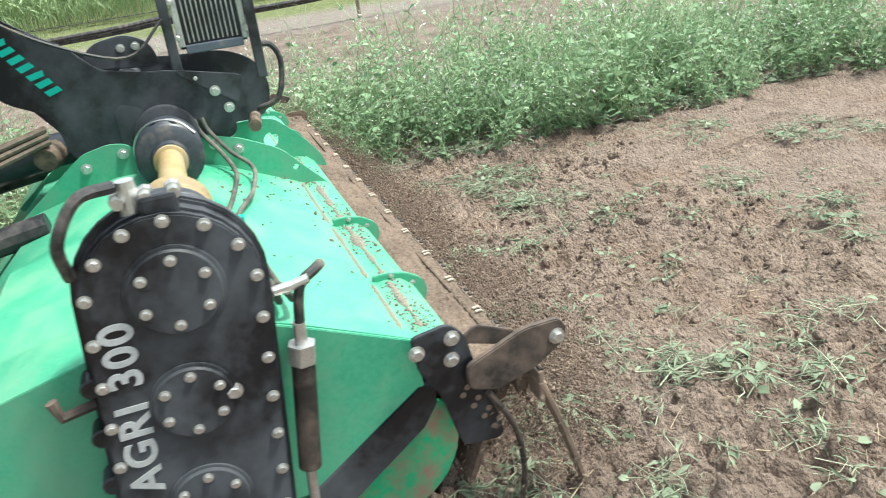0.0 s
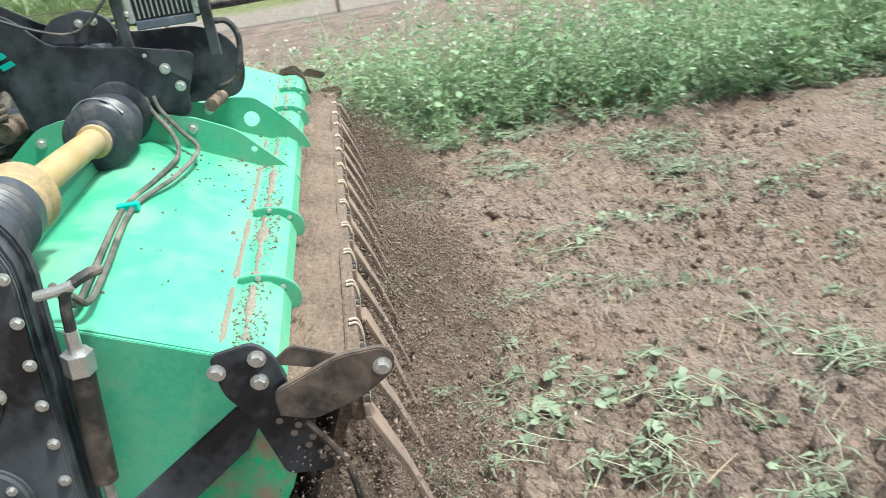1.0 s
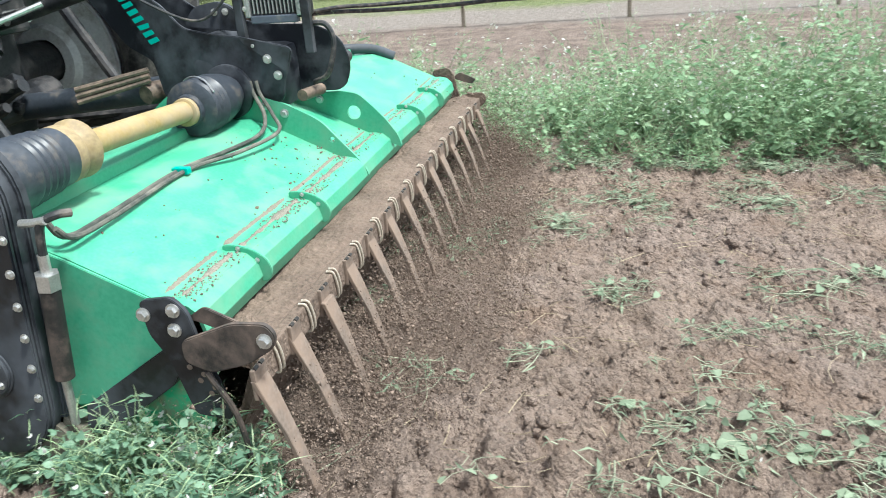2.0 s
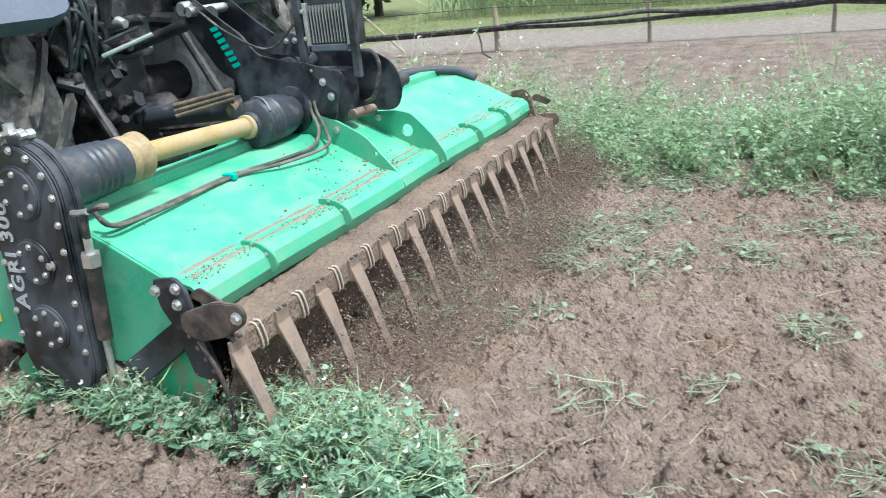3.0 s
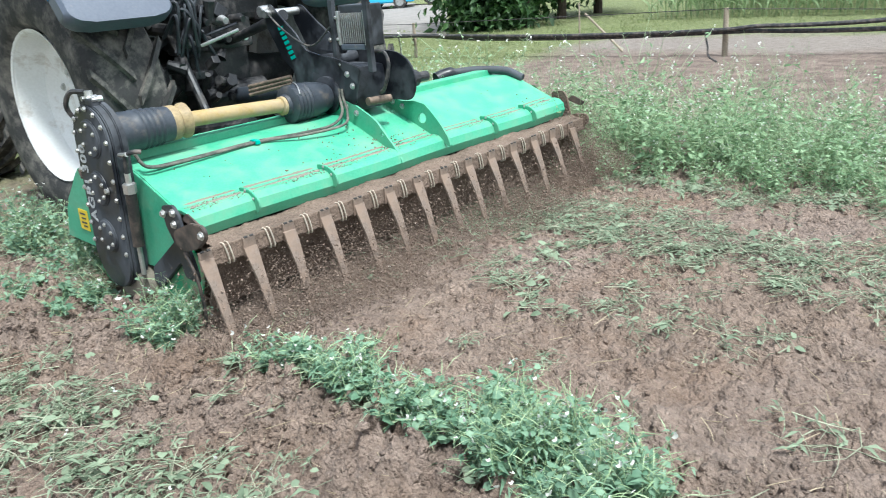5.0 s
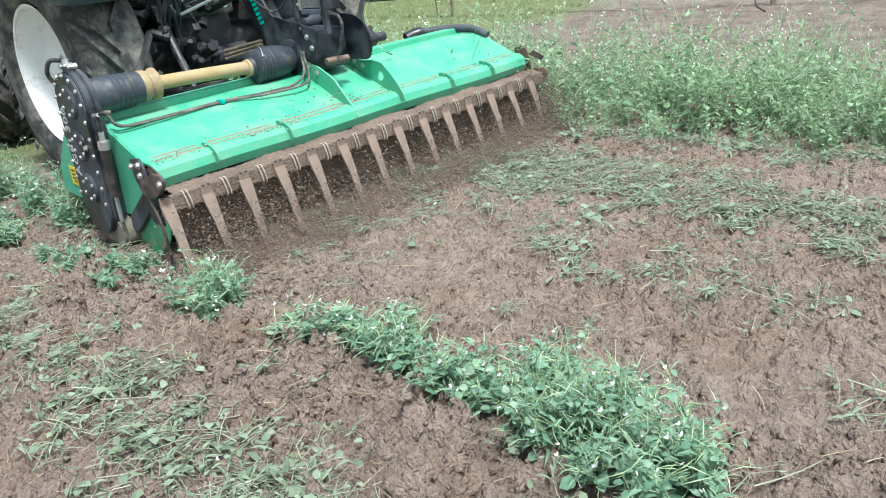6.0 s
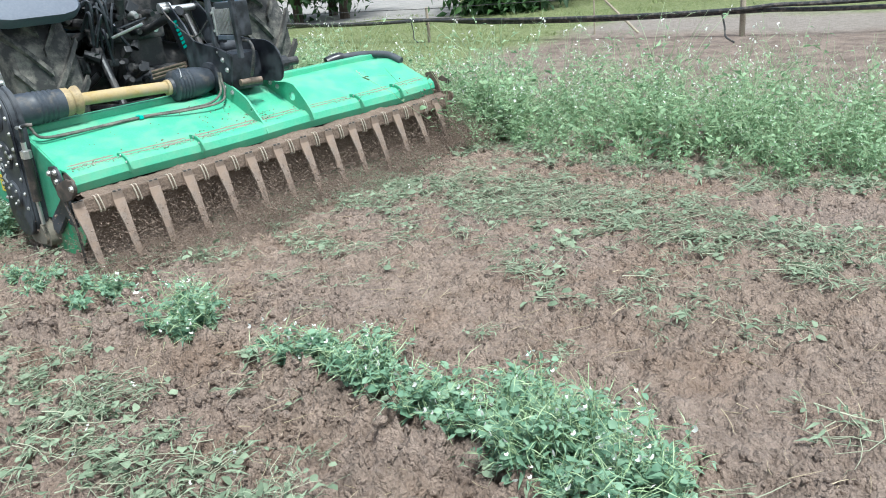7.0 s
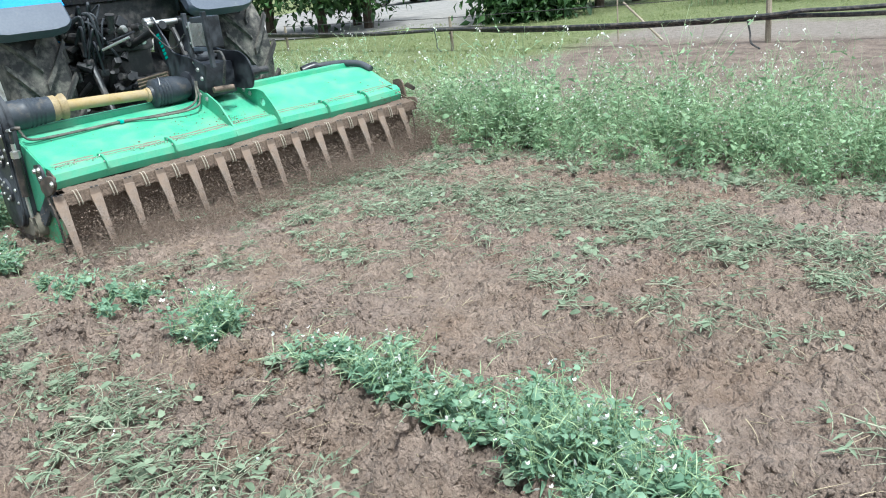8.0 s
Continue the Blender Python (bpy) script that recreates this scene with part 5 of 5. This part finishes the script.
    part("line_bright", tube(spline([(1.37, 1.0, 1.3), (1.36, 0.82, 1.18), (1.36, 0.6, 1.1), (1.4, 0.46, 1.2)], 6), 0.006, 6), M_RUBBER, tiller)
    # depth wheel arm and rubber guard at the far end
    part("end_bumper", tube(spline([(2.7, 0.84, 0.7), (2.8, 0.8, 0.725), (2.95, 0.68, 0.735), (3.07, 0.48, 0.72), (3.1, 0.34, 0.665)], 6), [0.05] * 8 + [0.03] * 17, 14), M_BLACK, tiller, "black tubular end guard", True)
    part("front_ram", tube([(1.47, 0.95, 0.8), (2.2, 1.22, 0.66)], 0.035, 12), M_GREASE, tiller, smooth=True)
    part("ram_eye", tube([(1.42, 0.95, 0.8), (1.46, 0.94, 0.803), (1.52, 0.92, 0.806)], [0.04, 0.05, 0.042], 12), M_OCHRE, tiller, smooth=True)


build_headstock()

# ---- the tractor ----
AXLE_Y, AXLE_Z, TYRE_R = 2.22, 0.82, 0.84
tractor = thing("tractor", "blue farm tractor with white rims, seen from behind, towing the tiller", "tractor")


def build_wheel(x, y, z, R, rim, wide, flip, lugs):
    w = new("wheel")
    w.parent = tractor
    w.empty_display_size = 0.1
    w.matrix_basis = pose(x, y, z)
    h = wide / 2
    prof = [(-h * 0.75, rim), (-h * 0.95, rim * 1.12), (-h, rim * 1.35), (-h * 0.96, R * 0.88), (-h * 0.8, R * 0.945), (0, R * 0.96), (h * 0.8, R * 0.945), (h * 0.96, R * 0.88), (h, rim * 1.35), (h * 0.95, rim * 1.12), (h * 0.75, rim)]
    ty = part("tyre", lathe(prof, (0, 0, 0), 56, False), M_TYRE, w, "dusty black tractor tyre", True, 40)
    lug = None
    for i in range(lugs):
        for s in (-1, 1):
            a = 360 * (i + (0.5 if s > 0 else 0)) / lugs
            if lug is None:
                bm = bmesh.new()
                rows = []
                for u in range(5):
                    q = u / 4
                    px, ang, r0 = h * 1.0 * q, q * 0.42, R * (0.945 - 0.02 * q * q)
                    sec = []
                    for dw, dr in ((-0.035, 0), (-0.025, 0.05), (0.025, 0.05), (0.035, 0)):
                        t = ang + dw / R
                        sec.append(bm.verts.new((px, (r0 + dr) * math.sin(t), (r0 + dr) * math.cos(t))))
                    rows.append(sec)
                for A, B in zip(rows, rows[1:]):
                    for k in range(4):
                        bm.faces.new((A[k], A[(k + 1) % 4], B[(k + 1) % 4], B[k]))
                bm.faces.new(rows[0])
                bm.faces.new(rows[-1][::-1])
                lug = part("tread_lug", bm, M_TYRE, ty)
                mirror = bmesh.new()
                mirror.from_mesh(lug.data)
                for v in mirror.verts:
                    v.co.x *= -1
                other = part("tread_lug", mirror, M_TYRE, ty)
                other.matrix_basis = pose(0, 0, 0, 180 / lugs)
            elif not (i == 0):
                share("tread_lug", lug if s > 0 else other, ty, pose(0, 0, 0, a))
    o = -1 if flip else 1
    r = part("rim", lathe([(o * -h * 0.85, rim * 0.99), (o * -h * 0.88, rim * 1.03), (o * -h * 0.8, rim * 0.97), (o * -h * 0.1, rim * 0.9), (o * h * 0.1, rim * 0.72), (o * h * 0.12, rim * 0.35), (o * h * 0.0, rim * 0.3), (o * -h * 0.1, rim * 0.26), (o * -h * 0.1, 0.001)], (0, 0, 0), 40, False), M_RIM, w, "white painted steel rim", True, 30)
    part("rim_back", lathe([(o * h * 0.12, rim * 0.6), (o * h * 0.8, rim * 0.95), (o * h * 0.86, rim * 1.0)], (0, 0, 0), 40, False), M_RIM, w, smooth=True)
    part("wheel_disc", lathe([(o * h * 0.82, rim * 0.97), (o * h * 0.7, rim * 0.9), (o * h * 0.74, rim * 0.45), (o * h * 0.9, rim * 0.4), (o * h * 0.9, 0.13)], (0, 0, 0), 40, False), M_DISC, w, "dusty pale grey inner wheel disc", True, 30)
    for k in range(8):
        a = 2 * math.pi * k / 8
        bolt(r, o * -h * 0.02, math.cos(a) * rim * 0.42, math.sin(a) * rim * 0.42, 0.02, -o)
    return w


WHEELS = [(build_wheel(0.66, AXLE_Y, AXLE_Z, TYRE_R, 0.48, 0.5, False, 18), TYRE_R), (build_wheel(2.6, AXLE_Y, AXLE_Z, TYRE_R, 0.48, 0.5, True, 18), TYRE_R),
          (build_wheel(0.75, 4.75, 0.6, 0.6, 0.36, 0.4, False, 16), 0.6), (build_wheel(2.35, 4.75, 0.6, 0.6, 0.36, 0.4, True, 16), 0.6)]


def build_tractor():
    part("axle_housing", lathe([(0.72, 0.14), (0.95, 0.15), (1.2, 0.2), (1.3, 0.27), (1.8, 0.27), (1.9, 0.2), (2.15, 0.13), (2.52, 0.11)], (0, AXLE_Y, AXLE_Z), 24), M_GREASE, tractor, "greasy dark axle housing", True)
    part("transmission", box((CX, 2.5, 0.86), (0.5, 1.3, 0.6), 0.05), M_GREASE, tractor, smooth=True)
    part("chassis", box((CX, 4.0, 0.85), (0.45, 2.2, 0.5), 0.05), M_GREASE, tractor)
    part("bonnet", box((CX, 4.4, 1.4), (0.8, 1.9, 0.75), 0.12), M_BLUE, tractor, "blue bonnet", True)
    part("front_axle", tube([(0.8, 4.75, 0.6), (2.3, 4.75, 0.6)], 0.09, 12), M_GREASE, tractor)
    # cab
    part("cab_back_window", plate([(1.85, 1.5), (1.8, 2.2), (1.95, 2.55), (2.0, 2.55), (1.95, 1.5)], 0.98, 2.12, 0.01), M_GLASS, tractor, "dark rear cab window")
    part("cab", box((CX, 2.72, 2.0), (1.25, 1.5, 1.15), 0.08), M_GLASS, tractor, "dark glazed cab", True)
    part("cab_roof", box((CX, 2.7, 2.66), (1.45, 1.75, 0.18), 0.07), M_BLUE, tractor, "blue cab roof", True)
    for x in (0.93, 2.17):
        part("cab_pillar", tube([(x, 1.95, 1.35), (x, 1.9, 2.6)], 0.04, 10), M_BLACK, tractor)
    part("cab_base", box((CX, 2.35, 1.38), (1.25, 0.9, 0.3), 0.05), M_GREASE, tractor)
    # rear fenders: grey tails and blue tops
    for x, s in ((0.62, 1), (2.3, -1)):
        arc_o = [(AXLE_Y - (TYRE_R + 0.23) * math.cos(a), AXLE_Z + (TYRE_R + 0.23) * math.sin(a)) for a in np.linspace(0.69, 2.4, 14)]
        arc_i = [(AXLE_Y - (TYRE_R + 0.13) * math.cos(a), AXLE_Z + (TYRE_R + 0.13) * math.sin(a)) for a in np.linspace(0.69, 2.4, 14)]
        part("fender", plate(arc_o + arc_i[::-1], x - 0.33, x + 0.33, 0.012), M_BLUE, tractor, "blue rear fender")
        g = bmesh.new()
        rows = []
        for ang in np.linspace(0.5, 0.715, 15):
            q = min(1, (ang - 0.5) / 0.075)
            inset = 0.13 * (1 - math.sqrt(1 - (1 - q) ** 2))
            rows.append([])
            x0, x1 = x - 0.33 + inset, x + 0.325 - inset
            for px, r in ((x0, 0.215), (x0 + 0.02, 0.238), (x1 - 0.02, 0.238), (x1, 0.215), (x1, 0.14), (x1 - 0.02, 0.118), (x0 + 0.02, 0.118), (x0, 0.14)):
                rows[-1].append(g.verts.new((px, AXLE_Y - (TYRE_R + r) * math.cos(ang), AXLE_Z + (TYRE_R + r) * math.sin(ang))))
        for a, b in zip(rows, rows[1:]):
            for k in range(8):
                g.faces.new((a[k], a[(k + 1) % 8], b[(k + 1) % 8], b[k]))
        g.faces.new(rows[0])
        g.faces.new(rows[-1][::-1])
        part("fender_tail", g, M_FENDER, tractor, "grey plastic fender tail with rounded corners", True, 40)
    # hydraulic couplings and hoses: a tangle behind the cab
    rng = np.random.RandomState(91)
    rack = part("valve_rack", box((1.45, 1.78, 1.16), (0.62, 0.12, 0.2), 0.02), M_GREASE, tractor, "rack of greasy hydraulic couplings")
    for i in range(8):
        x, z = 1.2 + 0.14 * (i % 4), 1.13 + 0.12 * (i // 4)
        part("coupling", tube([(x, 1.75, z), (x, 1.64, z + 0.01), (x, 1.6, z)], [0.035, 0.032, 0.022], 12), M_GREASE if i % 3 else M_ALU, rack, smooth=True)
    for i in range(14):
        a = (1.0 + 0.45 * rng.rand(), 1.72 + 0.1 * rng.rand(), 1.1 + 0.28 * rng.rand())
        e = (1.05 + 0.4 * rng.rand(), 1.5 + 0.3 * rng.rand(), 0.9 + 0.25 * rng.rand())
        mid = ((a[0] + e[0]) / 2 + rng.normal() * 0.1, min(a[1], 1.65) - 0.08, max(a[2], e[2]) + 0.02 + 0.12 * rng.rand())
        part("hose", tube(spline([a, mid, e], 7), rng.uniform(0.008, 0.015), 7), M_BLACK, tractor, smooth=True)
    for i in range(46):
        c = (rng.uniform(0.98, 1.5), rng.uniform(1.6, 1.95), rng.uniform(0.75, 1.4))
        if i % 3:
            d = Vector(rng.normal(size=3)).normalized() * rng.uniform(0.03, 0.09)
            part("casting", tube([Vector(c) - d, Vector(c) + d * 0.4, Vector(c) + d], [0.02 + 0.03 * rng.rand(), 0.03, 0.015 + 0.02 * rng.rand()], 9), M_GREASE if i % 9 else M_ALU, tractor, smooth=True)
        else:
            part("casting", box(c, (0.04 + 0.09 * rng.rand(), 0.05 + 0.06 * rng.rand(), 0.03 + 0.08 * rng.rand()), 0.008, pose(0, 0, 0, rng.uniform(0, 90), rng.uniform(0, 90))), M_GREASE, tractor)
    # three-point linkage
    for x in (1.12, 1.98):
        part("lower_link", tube([(x, 2.0, 0.55), (x - 0.02, 1.4, 0.6), (x, 0.95, 0.66)], [0.045, 0.04, 0.045], 10), M_GREASE, tractor, "greasy lower link", True)
        part("lift_rod", tube([(x, 1.4, 0.62), (x + 0.02, 1.75, 1.2)], 0.028, 10), M_GREASE, tractor, smooth=True)
        part("lift_arm", tube([(x + 0.02, 1.75, 1.22), (x, 2.1, 1.25)], 0.045, 10), M_GREASE, tractor, smooth=True)
        part("stabiliser", tube([(x + (0.15 if x < CX else -0.15), 2.0, 0.6), (x, 1.3, 0.62)], 0.02, 8), M_GREASE, tractor, smooth=True)
    part("top_link", tube([(CX, 1.8, 1.1), (CX, 1.5, 1.16), (CX, 1.06, 1.27)], [0.035, 0.03, 0.035], 12), M_GREASE, tractor, smooth=True)
    part("drive_guard", lathe([(1.3, 0.09), (1.8, 0.09)], (0, 1.75, 0.75), 16), M_GREASE, tractor)
    part("drive_shaft", tube([(CX, 1.85, 0.72), (CX, 0.7, 0.82)], 0.06, 16), M_BELL, tractor, smooth=True)
    part("pale_rod", tube([(1.2, 1.5, 1.12), (1.36, 1.3, 1.2)], 0.012, 8), M_STEEL, tractor)
    part("drawbar", tube([(1.5, 2.0, 0.42), (1.5, 1.35, 0.42)], 0.04, 8), M_GREASE, tractor)
    for k in range(3):
        part("brown_bar", tube([(1.3, 1.2, 0.8 + 0.026 * k), (1.43, 0.92, 0.86 + 0.022 * k)], 0.012, 8), M_OCHRE, tractor)


build_tractor()

# ---- soil thrown up behind the tiller ----
SPRAYS = []


def build_sprays():
    rng = np.random.RandomState(55)
    for i in range(18):
        n = 5200
        q = rng.rand(n)
        reach = 0.6 if 1 < i < 11 else 0.42
        size = np.where(rng.rand(n) < 0.93, rng.uniform(0.001, 0.0034, n), rng.uniform(0.0035, 0.008, n))
        spots = np.stack([rng.normal(size=n) * 0.16, -0.0 - reach * q + rng.normal(size=n) * 0.05, rng.rand(n) ** 1.6 * (0.3 if i < 14 else 0.45) * (1.1 - q) + 0.01, size], 1)
        v, f = clod_heap(rng, spots, "grain")
        o = new("soil_spray", mesh_tris("soil_spray", v, f, [M_SPRAY]))
        tagged(o, "loose soil crumbs thrown up behind the tiller", "soil spray", "soil sprays", "stuff")
        SPRAYS.append((o, 0.12 + 0.22 * i if i < 14 else 2.95 + 0.07 * (i - 14), rng.uniform(0, 6.28), rng.uniform(5, 8)))


build_sprays()


def motions():
    times = [0.5 * k for k in range(17)]
    for ob in (tiller, tractor):
        walk(ob, [(t, pose(0, gone(t), 0)) for t in times])
    for ob, y in DOOMED:
        m = ob.matrix_world.copy()
        hit = next((0.1 * k for k in range(81) if gone(0.1 * k) + 0.95 > y), None)
        if hit is None or hit < 0.3:
            continue
        rows = [(0, m), (max(0.1, hit - 0.35), m), (hit, m @ pose(0, 0.05, -0.12, -40)), (min(hit + 0.3, 7.9), m @ pose(0, 0.1, -0.5, -75)), (8, m @ pose(0, 0.1, -0.5, -75))]
        walk(ob, rows)
    for w, r in WHEELS:
        x, y, z = w.matrix_basis.translation
        walk(w, [(t, pose(x, y, z, -math.degrees(gone(t) / r))) for t in times])
    for ob, x, ph, sp in SPRAYS:
        walk(ob, [(t, pose(x + 0.03 * math.sin(ph + t * 3), gone(t) - 0.08 - 0.05 * math.cos(ph + sp * t), 0.03 + 0.05 * math.sin(ph + sp * t), 12 * math.sin(ph + sp * t), 0, 15 * math.sin(t * 4 + ph)))
                  for t in [0.2 * k for k in range(41)]])


motions()
